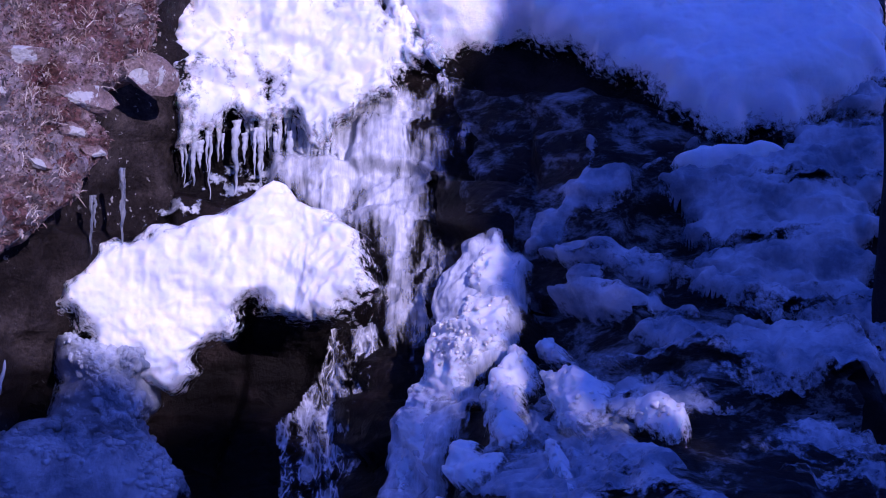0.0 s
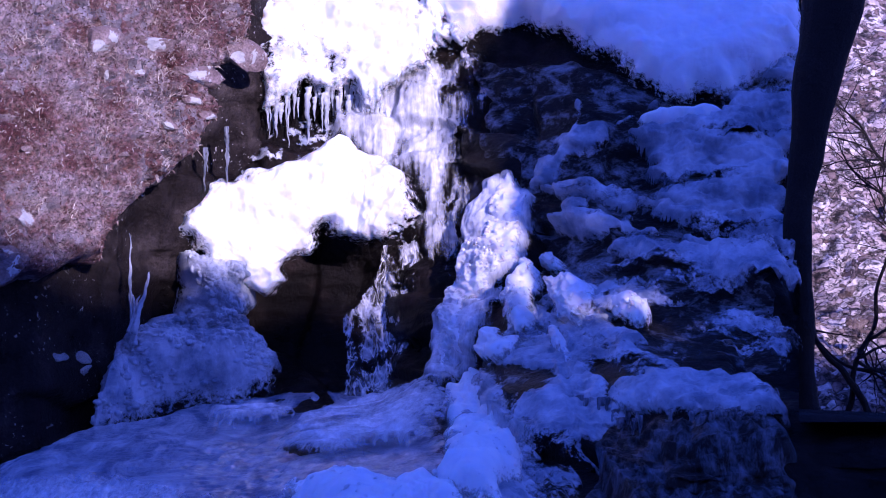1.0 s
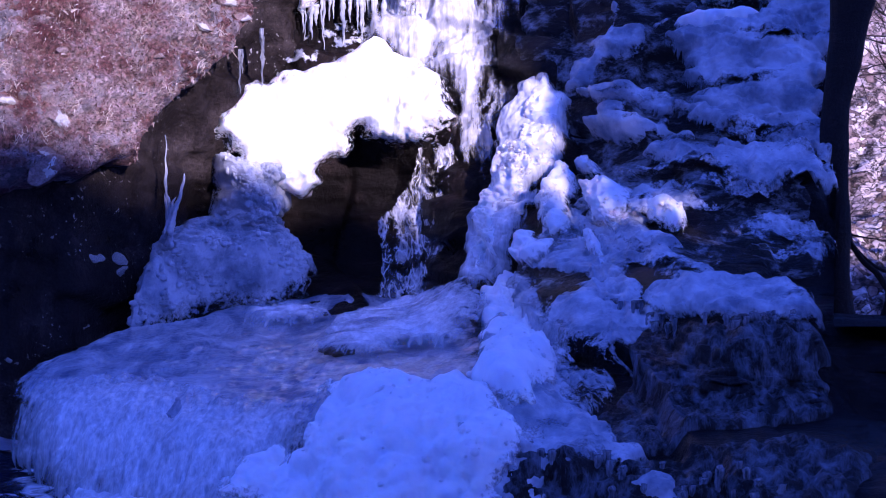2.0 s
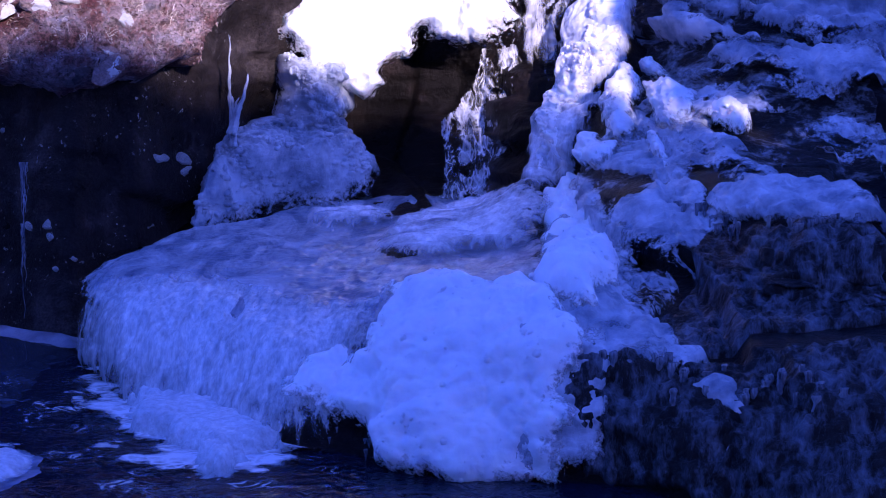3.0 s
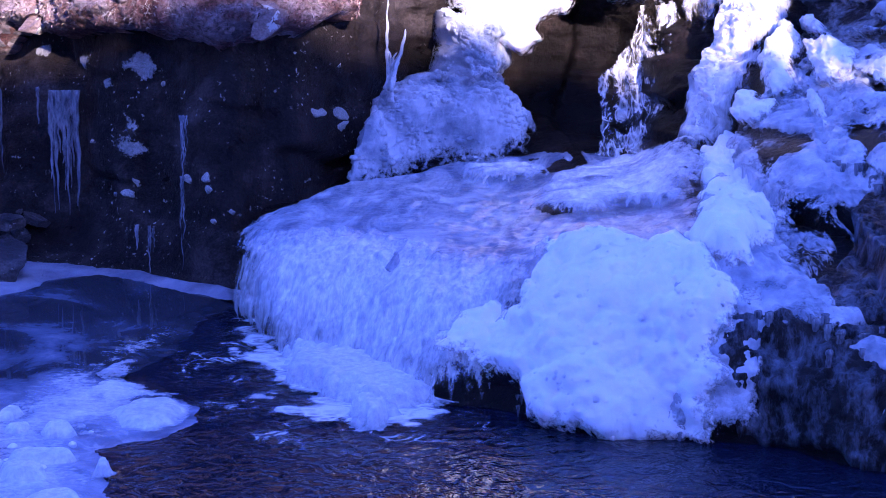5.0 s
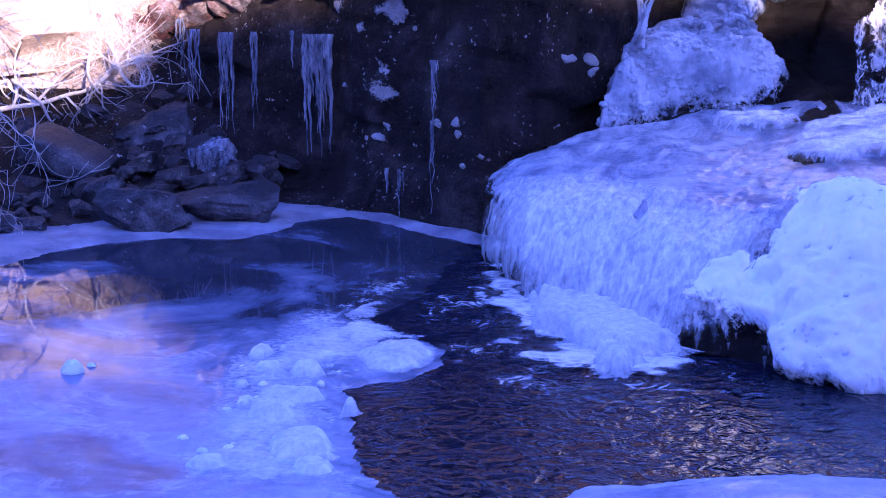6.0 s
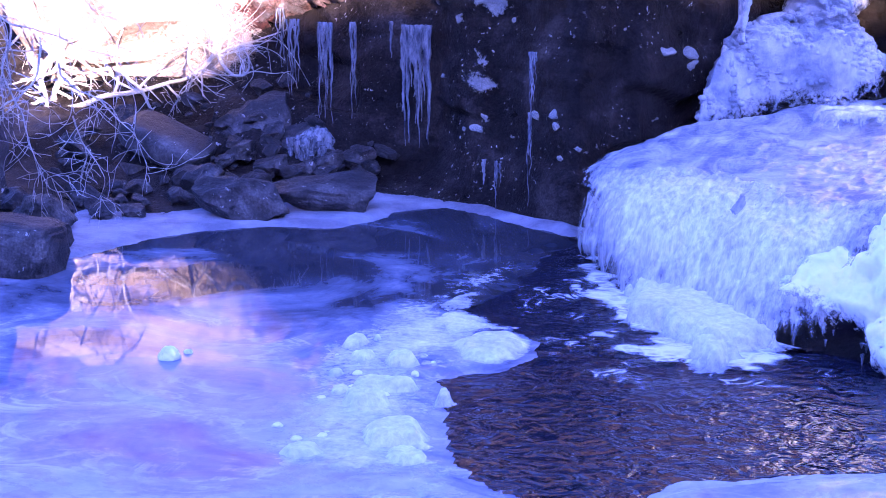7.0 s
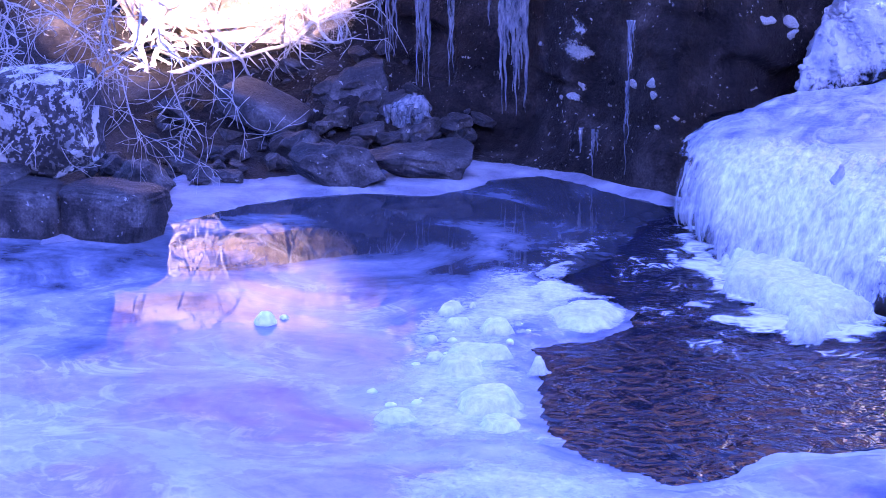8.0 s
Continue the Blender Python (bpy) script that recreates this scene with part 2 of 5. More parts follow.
def foam_mat(name, lo, hi, full):
    m, nt, bs = mat(name)
    v = place(nt)
    warp = nt.nodes.new("ShaderNodeTexNoise")
    warp.inputs["Scale"].default_value = 2.2
    nt.links.new(v, warp.inputs["Vector"])
    bent = nt.nodes.new("ShaderNodeVectorMath")
    bent.operation = "MULTIPLY_ADD"
    bent.inputs[1].default_value = (0.9, 0.9, 0.0)
    nt.links.new(warp.outputs["Color"], bent.inputs[0])
    nt.links.new(v, bent.inputs[2])
    lace = cells_of(nt, bent.outputs[0], 6.5, "DISTANCE_TO_EDGE")
    lace = ramp(nt, lace, (0.0, 1.0), (0.14, 0.0))
    patch = ramp(nt, noise_of(nt, v, 2.6, 8, 0.72), (lo, 0.0), (hi, 1.0))
    alpha = mixed(nt, 1.0, lace, patch, "MULTIPLY")
    if full:
        alpha = mixed(nt, 1.0, alpha, ramp(nt, noise_of(nt, v, 2.4, 9, 0.7, 1.2), (0.34, 0.0), (0.58, 1.0)), "SCREEN")
    at = nt.nodes.new("ShaderNodeAttribute")
    at.attribute_name = "bare"
    rim = nt.nodes.new("ShaderNodeMath")
    rim.operation = "SUBTRACT"
    nt.links.new(noise_of(nt, v, 3.0, 9, 0.7, 0.8), rim.inputs[0])
    nt.links.new(at.outputs["Fac"], rim.inputs[1])
    alpha = mixed(nt, 1.0, alpha, ramp(nt, rim.outputs[0], (0.0, 0.0), (0.4, 1.0)), "MULTIPLY")
    nt.links.new(alpha, bs.inputs["Alpha"])
    bs.inputs["Base Color"].default_value = (0.8, 0.83, 0.87, 1)
    bs.inputs["Roughness"].default_value = 0.5
    return m


FOAM = foam_mat("foam", 0.5, 0.7, False)
THICK_FOAM = foam_mat("thick_foam", 0.3, 0.5, True)
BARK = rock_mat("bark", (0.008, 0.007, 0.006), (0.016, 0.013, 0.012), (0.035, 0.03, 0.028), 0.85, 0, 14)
TWIG = rock_mat("pale_twig", (0.45, 0.42, 0.41), (0.68, 0.65, 0.64), (0.8, 0.78, 0.77), 0.75, 0, 20)
STONE = rock_mat("stone", (0.010, 0.009, 0.011), (0.045, 0.041, 0.046), (0.24, 0.225, 0.235), 0.5, 0.72, 9, specks=0.66)
LICHEN_STONE = rock_mat("lichened_stone", (0.02, 0.018, 0.02), (0.05, 0.045, 0.05), (0.10, 0.09, 0.10), 0.7, 0.53, 5, specks=0.54)
LICHEN = rock_mat("pale_lichen", (0.25, 0.25, 0.25), (0.4, 0.4, 0.4), (0.55, 0.55, 0.55), 0.8, 0, 20)
ragged(LICHEN.node_tree, LICHEN.node_tree.nodes["Principled BSDF"], 26)


def straw_mat(name, *stops):
    m, nt, bs = mat(name)
    geo = nt.nodes.new("ShaderNodeNewGeometry")
    nt.links.new(ramp(nt, geo.outputs["Random Per Island"], *stops), bs.inputs["Base Color"])
    bs.inputs["Roughness"].default_value = 0.7
    return m


TURF = straw_mat("heath_blades", (0.0, (0.04, 0.014, 0.014)), (0.4, (0.16, 0.085, 0.078)), (0.7, (0.28, 0.215, 0.19)), (0.92, (0.36, 0.30, 0.27)), (1.0, (0.55, 0.49, 0.46)))
STRAW = straw_mat("dry_grass", (0.0, (0.34, 0.24, 0.18)), (0.5, (0.55, 0.46, 0.38)), (1.0, (0.75, 0.69, 0.63)))



def veil_mat():
    """Falling water torn into a net of strands, clear between them."""
    m, nt, bs = mat("water_veil")
    v = place(nt, (1, 0.3, 0.45))
    warp = nt.nodes.new("ShaderNodeTexNoise")
    warp.inputs["Scale"].default_value, warp.inputs["Detail"].default_value = 6.0, 5.0
    nt.links.new(v, warp.inputs["Vector"])
    bent = nt.nodes.new("ShaderNodeVectorMath")
    bent.operation = "MULTIPLY_ADD"
    bent.inputs[1].default_value = (0.3, 0.3, 0.3)
    nt.links.new(warp.outputs["Color"], bent.inputs[0])
    nt.links.new(v, bent.inputs[2])
    net = ramp(nt, cells_of(nt, bent.outputs[0], 15, "DISTANCE_TO_EDGE"), (0.0, 0.9), (0.05, 0.5), (0.16, 0.0))
    f = noise_of(nt, v, 9, 8, 0.68, 0.5)
    alpha = mixed(nt, 1.0, mixed(nt, 1.0, net, ramp(nt, f, (0.40, 0.0), (0.55, 1.0)), "MULTIPLY"), ramp(nt, f, (0.46, 0.0), (0.72, 0.8)), "SCREEN")
    nt.links.new(alpha, bs.inputs["Alpha"])
    bs.inputs["Base Color"].default_value = (0.82, 0.84, 0.88, 1)
    bs.inputs["Roughness"].default_value = 0.4
    return m


VEIL = veil_mat()



def hill_mat():
    """A scree of pale stones with dark gaps."""
    m, nt, bs = mat("stony_slope")
    v = place(nt, (1, 1, 1.5))
    bent = nt.nodes.new("ShaderNodeVectorMath")
    bent.operation = "MULTIPLY_ADD"
    bent.inputs[1].default_value = (0.7, 0.7, 0.7)
    wob = nt.nodes.new("ShaderNodeTexNoise")
    wob.inputs["Scale"].default_value, wob.inputs["Detail"].default_value = 4.0, 6.0
    nt.links.new(v, wob.inputs["Vector"])
    nt.links.new(wob.outputs["Color"], bent.inputs[0])
    nt.links.new(v, bent.inputs[2])
    cell = nt.nodes.new("ShaderNodeTexVoronoi")
    cell.inputs["Scale"].default_value = 7.0
    nt.links.new(bent.outputs[0], cell.inputs["Vector"])
    sep = nt.nodes.new("ShaderNodeSeparateColor")
    nt.links.new(cell.outputs["Color"], sep.inputs[0])
    col = ramp(nt, sep.outputs[0], (0.0, (0.14, 0.09, 0.08)), (0.5, (0.44, 0.35, 0.33)), (1.0, (0.70, 0.62, 0.60)))
    col = mixed(nt, 0.7, col, ramp(nt, noise_of(nt, v, 16, 8, 0.75), (0.35, 0.15), (0.62, 1.5)), "MULTIPLY")
    gap = cells_of(nt, bent.outputs[0], 7.0, "DISTANCE_TO_EDGE")
    edge_of = mixed(nt, 1.0, ramp(nt, gap, (0.0, 0.0), (0.07, 1.0)), ramp(nt, noise_of(nt, v, 5, 7, 0.7), (0.36, 0.0), (0.46, 1.0)), "MULTIPLY")
    nt.links.new(mixed(nt, edge_of, (0.015, 0.01, 0.01), col), bs.inputs["Base Color"])
    bs.inputs["Roughness"].default_value = 0.85
    bump(nt, bs, edge_of, 0.8, 0.1)
    return m


HILL = hill_mat()

THATCH = rock_mat("dry_turf", (0.22, 0.15, 0.12), (0.46, 0.37, 0.31), (0.66, 0.58, 0.52), 0.85, 0, 16)
# ---- shape of the ground, by stations across the stream ----
FALLS = {
    -2.50: [(14.60, -.4), (14.55, 0), (14.5, .50), (15.3, .58), (16.3, .66), (16.7, 1.2), (16.7, 1.9), (17.2, 2.3), (17.6, 3.0), (17.9, 3.6), (18.1, 4.2), (19.5, 5.6)],
    -1.60: [(12.95, -.4), (12.9, 0), (13.5, .50), (14.7, .60), (16.6, .68), (17.1, 1.2), (17.2, 1.9), (17.3, 2.3), (17.7, 3.0), (18.0, 3.6), (18.2, 4.2), (19.5, 5.6)],
    -0.60: [(11.8, -.4), (11.75, 0), (12.7, .55), (14.2, .62), (17.0, .70), (17.7, 1.2), (17.7, 1.9), (17.5, 2.3), (17.7, 3.0), (18.0, 3.6), (18.2, 4.2), (19.5, 5.6)],
    0.30: [(11.35, -.4), (11.3, 0), (12.0, .80), (13.7, .70), (16.8, .75), (17.7, 1.3), (17.7, 1.9), (17.6, 2.3), (17.8, 3.0), (18.0, 3.6), (18.2, 4.2), (19.5, 5.6)],
    1.00: [(11.1, -.4), (11.05, 0), (11.7, .80), (13.0, .80), (15.8, 1.0), (16.6, 1.5), (17.0, 2.0), (17.3, 2.5), (17.7, 3.1), (18.0, 3.7), (18.2, 4.2), (19.5, 5.6)],
    1.60: [(10.65, -.4), (10.6, 0), (11.2, .60), (12.5, .68), (14.0, 1.15), (15.5, 1.45), (16.2, 1.9), (16.7, 2.42), (17.1, 3.0), (17.6, 3.6), (17.9, 4.1), (19.2, 5.5)],
    2.30: [(10.1, -.4), (10.05, 0), (10.9, .60), (12.2, .64), (12.5, 1.2), (14.3, 1.40), (15.4, 1.85), (16.2, 2.35), (16.7, 2.9), (17.2, 3.45), (17.6, 3.95), (19.0, 5.2)],
    3.70: [(9.4, -.4), (9.35, 0), (10.6, .60), (12.0, .64), (12.3, 1.2), (14.2, 1.38), (15.3, 1.85), (16.0, 2.35), (16.5, 2.9), (17.0, 3.4), (17.5, 3.9), (18.6, 4.8)],
}
CLIFF = {
    -9.5: [(8.0, -.4), (8.5, 0), (10.0, .2), (12.0, .4), (14.5, .6), (16.5, .9), (18.0, 1.7), (20.0, 2.4)],
    -7.4: [(11.8, -.4), (11.9, 0), (13.2, .15), (14.8, .35), (16.4, .55), (17.2, .85), (17.8, 1.6), (20.0, 2.6)],
    -6.2: [(12.6, -.4), (12.7, 0), (14.2, .02), (15.7, .12), (16.8, .7), (17.3, 1.05), (17.8, 1.6), (19.6, 2.5)],
    -5.2: [(14.0, -.4), (14.1, 0), (15.5, .06), (16.3, .4), (17.0, .85), (17.2, 1.3), (17.6, 1.9), (19.0, 3.2)],
    -4.2: [(14.9, -.4), (15.1, 0), (16.3, .06), (16.6, .5), (16.65, 1.1), (16.7, 1.7), (16.8, 2.2), (18.0, 4.4)],
    -3.4: [(15.4, -.4), (15.55, 0), (15.8, .05), (15.95, .5), (16.0, 1.1), (16.05, 1.7), (16.1, 2.2), (17.4, 4.8)],
    -2.60: [(14.9, -.4), (15.0, 0), (15.2, .05), (15.3, .5), (15.45, 1.1), (15.6, 1.7), (15.8, 2.2), (17.0, 4.8)],
    -2.20: [(15.3, -.4), (15.4, 0), (15.5, .05), (15.65, .5), (15.8, 1.1), (15.9, 1.7), (16.0, 2.2), (17.0, 4.8)],
    -1.75: [(16.3, -.4), (16.35, 0), (16.4, .05), (16.45, .5), (16.5, 1.1), (16.4, 1.7), (16.3, 2.2), (17.1, 4.8)],
    -1.30: [(17.5, -.4), (17.5, 0), (17.5, .05), (17.5, .5), (17.5, 1.1), (17.3, 1.7), (16.8, 2.2), (17.3, 4.8)],
    -0.60: [(18.2, -.4), (18.2, 0), (18.2, .05), (18.2, .5), (18.2, 1.1), (18.0, 1.7), (17.6, 2.2), (17.6, 4.8)],
    0.20: [(19.0, -.4), (19.0, 0), (19.0, .05), (19.0, .5), (19.0, 1.1), (19.0, 1.7), (19.0, 2.2), (19.2, 4.8)],
}

# the line of the snow and water in front of the hollow
FRONT = dict(FALLS)
FRONT[-0.60] = FALLS[-0.60][:4] + [(16.8, .70), (17.4, 1.2), (17.4, 1.9), (17.4, 2.3)] + FALLS[-0.60][8:]
FRONT[0.30] = FALLS[0.30][:4] + [(16.7, .75), (17.3, 1.3), (17.4, 1.9), (17.4, 2.3)] + FALLS[0.30][8:]


def bent_line(table, i, a, s):
    n = table.shape[1]
    j = np.clip(np.floor(s).astype(int), 0, n - 2)
    b = np.clip(s - j, 0, 1)[..., None]
    return (table[i, j] * (1 - a) + table[i + 1, j] * a) * (1 - b) + (table[i, j + 1] * (1 - a) + table[i + 1, j + 1] * a) * b


def sheet(stations, x, s):
    """The place on a lofted ground: x across, s along the profile (0 at the pool, one unit a control point), with rounded lips."""
    xs = sorted(stations)
    x = np.asarray(x, float)
    s = np.asarray(s, float)
    table = np.array([stations[k] for k in xs])
    i = np.clip(np.searchsorted(xs, x) - 1, 0, len(xs) - 2)
    lo, hi = np.array(xs)[i], np.array(xs)[i + 1]
    a = np.clip((x - lo) / (hi - lo), 0, 1)
    a = (a * a * (3 - 2 * a))[..., None]
    yz = sum(bent_line(table, i, a, s + d) for d in (-0.36, -0.22, -0.08, 0.08, 0.22, 0.36)) / 6
    return np.stack([x, yz[..., 0], yz[..., 1]], -1)


# ---- noise for shapes ----
def _hash(i, j, k, seed):
    h = (i * 374761393 + j * 668265263 + k * 2147483647 + seed * 974634777) & 0xFFFFFFFF
    h = ((h ^ (h >> 13)) * 1274126177) & 0xFFFFFFFF
    return ((h ^ (h >> 16)) & 0xFFFFFF) / float(0xFFFFFF)


def grain(p, seed=0):
    """Smooth noise from -1 to 1 at places p."""
    q = np.floor(p).astype(np.int64)
    f = p - q
    f = f * f * (3 - 2 * f)
    out = 0
    for a in (0, 1):
        for b in (0, 1):
            for c in (0, 1):
                w = (f[..., 0] if a else 1 - f[..., 0]) * (f[..., 1] if b else 1 - f[..., 1]) * (f[..., 2] if c else 1 - f[..., 2])
                out = out + w * _hash(q[..., 0] + a, q[..., 1] + b, q[..., 2] + c, seed)
    return out * 2 - 1


def fbm(p, octaves=5, gain=0.5, seed=0):
    total, amp, norm = 0, 1.0, 0.0
    for k in range(octaves):
        total = total + amp * grain(p * 2.0 ** k + 17.3 * k, seed + k)
        norm += amp
        amp *= gain
    return total / norm


def lobes(p, seed=0):
    """Rounded cauliflower bumps, 0 to 1."""
    q = np.floor(p).astype(np.int64)
    best = np.full(p.shape[:-1], 9.0)
    for a in (-1, 0, 1):
        for b in (-1, 0, 1):
            for c in (-1, 0, 1):
                i, j, k = q[..., 0] + a, q[..., 1] + b, q[..., 2] + c
                d = (i + _hash(i, j, k, seed) - p[..., 0]) ** 2 + (j + _hash(i, j, k, seed + 5) - p[..., 1]) ** 2 + (k + _hash(i, j, k, seed + 9) - p[..., 2]) ** 2
                best = np.minimum(best, d)
    return np.sqrt(np.clip(1 - best, 0, 1))


def inside(px, py, poly):
    """Signed distance to the outline, positive within."""
    pts = np.array(poly, float)
    best = np.full(px.shape, 1e9)
    odd = np.zeros(px.shape, bool)
    for (x0, y0), (x1, y1) in zip(pts, np.roll(pts, -1, 0)):
        dx, dy = x1 - x0, y1 - y0
        t = np.clip(((px - x0) * dx + (py - y0) * dy) / (dx * dx + dy * dy + 1e-12), 0, 1)
        best = np.minimum(best, np.hypot(px - x0 - t * dx, py - y0 - t * dy))
        if dy:
            odd ^= ((y0 > py) != (y1 > py)) & (px < dx * (py - y0) / dy + x0)
    return np.where(odd, best, -best)


def grid_mesh(name, P, keep, material, bare=None):
    """A smooth mesh from a grid of places, of which the faces marked keep stay; bare says how broken its cover is."""
    h, w = P.shape[:2]
    idx = np.arange(h * w).reshape(h, w)
    quads = np.stack([idx[:-1, :-1], idx[:-1, 1:], idx[1:, 1:], idx[1:, :-1]], -1)[keep]
    used, inv = np.unique(quads, return_inverse=True)
    me = bpy.data.meshes.new(name)
    me.from_pydata(P.reshape(-1, 3)[used].tolist(), [], inv.reshape(-1, 4).tolist())
    me.polygons.foreach_set("use_smooth", [True] * len(me.polygons))
    me.materials.append(material)
    me.update()
    if bare is not None:
        me.attributes.new("bare", "FLOAT", "POINT").data.foreach_set("value", bare.ravel()[used].astype(np.float32))
    return me


def normals(P):
    n = np.cross(np.gradient(P, axis=1), np.gradient(P, axis=0))
    n /= np.linalg.norm(n, axis=-1, keepdims=True) + 1e-9
    flip = (n @ np.array([0.0, -0.8, 0.6])) < 0
    n[flip] *= -1
    return n


def rugged(P, seed=3):
    """How far the bare rock stands out from its smooth ground."""
    strata = np.stack([P[..., 0] * 1.3, P[..., 1] * 1.3, P[..., 2] * 4.5], -1)
    blocks = np.stack([P[..., 0] * 2.2 + 0.6 * P[..., 2], P[..., 1] * 2.2, P[..., 2] * 3.0], -1)
    step = lobes(blocks, seed)
    u = P[..., 0] * 1.7 + 0.5 * fbm(P * 0.8, 3, 0.5, seed + 31)
    v = P[..., 2] * 2.9 + 0.35 * P[..., 0] + 0.6 * fbm(P * 1.1, 3, 0.5, seed + 33)
    i, j = np.floor(u).astype(np.int64), np.floor(v).astype(np.int64)
    fu, fv = np.clip((u - i) / 0.12, 0, 1), np.clip((v - j) / 0.16, 0, 1)
    slab = lambda a, c: _hash(a, c, 0 * a, seed + 70)
    chunk = (slab(i, j) * fu + slab(i - 1, j) * (1 - fu)) * fv + (slab(i, j - 1) * fu + slab(i - 1, j - 1) * (1 - fu)) * (1 - fv)
    seam = np.minimum(np.minimum(u - i, 1 - u + i) / 0.05, np.minimum(v - j, 1 - v + j) / 0.07)
    firm = np.clip((P[..., 2] - 0.03) / 0.35, 0.12, 1)
    firm = firm * (1 - 0.6 * np.clip((-1.7 - P[..., 0]) / 0.4, 0, 1) * np.clip((P[..., 0] + 4.9) / 0.4, 0, 1))
    return firm * (0.2 * (chunk - 0.5) - 0.012 * np.clip(1 - seam, 0, 1) + 0.08 * fbm(P * 1.1, 5, 0.5, seed) + 0.07 * fbm(strata, 5, 0.55, seed + 20) + 0.06 * (step - 0.6))


def ground_sheet(name, stations, x0, x1, cell, material, label, category, ends=9.0):
    n = len(next(iter(stations.values())))
    rows = []
    mean = np.mean([stations[k] for k in stations], 0)
    for j in range(n - 1):
        length = np.hypot(*(mean[j + 1] - mean[j]))
        rows.append(np.linspace(j, j + 1, max(4, int(length / cell)), endpoint=False))
    s = np.append(np.concatenate(rows), n - 1)
    X, S = np.meshgrid(np.linspace(x0, x1, int((x1 - x0) / cell)), s)
    P = sheet(stations, X, S)
    P = P + normals(P) * rugged(P)[..., None]
    P[..., 0] = np.minimum(P[..., 0], np.where(P[..., 2] < 1.2, 9.0, ends * P[..., 1]))
    ob = new(name, grid_mesh(name, P, np.ones((P.shape[0] - 1, P.shape[1] - 1), bool), material))
    return tagged(ob, label, category, kind="structure")


def softened(A, n):
    """A grid of vectors, averaged over n cells each way, three times."""
    for _ in range(3):
        for axis in (0, 1):
            m = min(n, A.shape[axis] // 2 - 1)
            if m < 1:
                continue
            pad = [(0, 0)] * A.ndim
            pad[axis] = (m + 1, m)
            c = np.cumsum(np.pad(A, pad, mode="edge"), axis=axis)
            size = A.shape[axis]
            A = (np.take(c, range(2 * m + 1, 2 * m + 1 + size), axis) - np.take(c, range(size), axis)) / (2 * m + 1)
    return A


SURFACE = {}


def skin(name, stations, outline, material, thick=0.1, lumps=((0.3, 0.08),), rag=0.06, edge=0.15, cell=0.014, streaks=0.0, seed=1, label="", category="snow", strands=0.0, bias=0.0, crust=0.03, layers=0.0, cap=9.0, reach=0.0, holes=0.0, grainy=(1.3, 1.3, 6.0), calm=None, sink=0.4):
    """Snow, ice or water that lies on the ground within an outline (x, s), thick in the middle and thin at its ragged edge."""
    o = np.array(outline, float)
    x0, x1, s0, s1 = o[:, 0].min() - 0.12, o[:, 0].max() + 0.12, o[:, 1].min(), o[:, 1].max()
    n = len(next(iter(stations.values())))
    # length along the profile, so that cells and grain are even
    ts = np.linspace(0, n - 1, 1200)
    run = np.append(0, np.cumsum(np.linalg.norm(np.diff(sheet(stations, np.full(1200, o[:, 0].mean()), ts), axis=0), axis=1)))
    l0, l1 = np.interp([s0, s1], ts, run)
    l0, l1 = max(0, l0 - 0.12), min(run[-1], l1 + 0.12)
    xs = np.linspace(x0, x1, 400)
    across = np.append(0, np.cumsum(np.linalg.norm(np.diff(sheet(stations, xs, np.full(400, np.median(o[:, 1]))), axis=0), axis=1)))
    X = np.interp(np.linspace(0, across[-1], max(8, int(across[-1] / cell))), across, xs)
    X, L = np.meshgrid(X, np.linspace(l0, l1, max(8, int((l1 - l0) / cell))))
    S = np.interp(L, run, ts)
    P = sheet(stations, X, S)
    own = normals(P)
    N = softened(own, int(0.12 / cell)) if thick > 0.05 else own
    N = N / (np.linalg.norm(N, axis=-1, keepdims=True) + 1e-9)
    sd = inside(X, L, np.column_stack([o[:, 0], np.interp(o[:, 1], ts, run)]))
    sd = np.minimum(sd, cap) - bias + rag * 1.2 * fbm(P * 2.2, 3, 0.55, seed + 40) + min(rag, 0.06) * fbm(P * 7.0, 2, 0.5, seed + 50)
    if layers:
        sd = sd + layers * fbm(np.stack([X * 1.6, 0 * X, P[..., 2] * 8.5 + 0.6 * X], -1), 3, 0.6, seed + 65)
    if strands:
        sd = sd + strands * fbm(np.stack([X * 7, L * 0.9, 0 * X], -1), 3, 0.5, seed + 60)
    k = np.clip(sd / edge, 0, 1)
    k = np.sqrt(1 - (1 - k) ** 2)
    h = -0.05 + (thick + 0.05) * k
    Q = P
    P = P + N * h[..., None]
    warp = P + 0.05 * np.stack([fbm(P * 4, 3, 0.5, seed + 80), fbm(P * 4, 3, 0.5, seed + 81), fbm(P * 4, 3, 0.5, seed + 82)], -1)
    for i, (size, amp) in enumerate(lumps):
        h = h + k * amp * (lobes(warp / size, seed + 7 * i) - sink)
    if streaks:
        h = h + k * streaks * fbm(np.stack([X * 14, 0 * X, L * 1.6], -1), 4, 0.6, seed)
    puffs = 1 - 2 * np.abs(grain(warp * 9, seed + 70)) + 0.6 * (1 - 2 * np.abs(grain(warp * 19, seed + 71))) + 0.35 * (1 - 2 * np.abs(grain(P * 38, seed + 72)))
    h = h + k * crust * (0.7 * puffs + 0.8 * fbm(P * 3.5, 4, 0.6, seed + 75))
    bare = np.clip(1 - (sd + 0.01) / (reach or (0.09 if thick > 0.15 else 0.7 * edge)), 0, 1.3)
    if holes:
        bare = np.maximum(bare, np.clip(holes + 1.6 * fbm(Q * np.array(grainy), 4, 0.55, seed + 90), 0, 1.1))
    P = Q + N * h[..., None] + own * (rugged(Q) * (1 - (min(0.95, max(0, thick) * 4) if calm is None else calm) * k))[..., None]
    ok = sd > -0.02
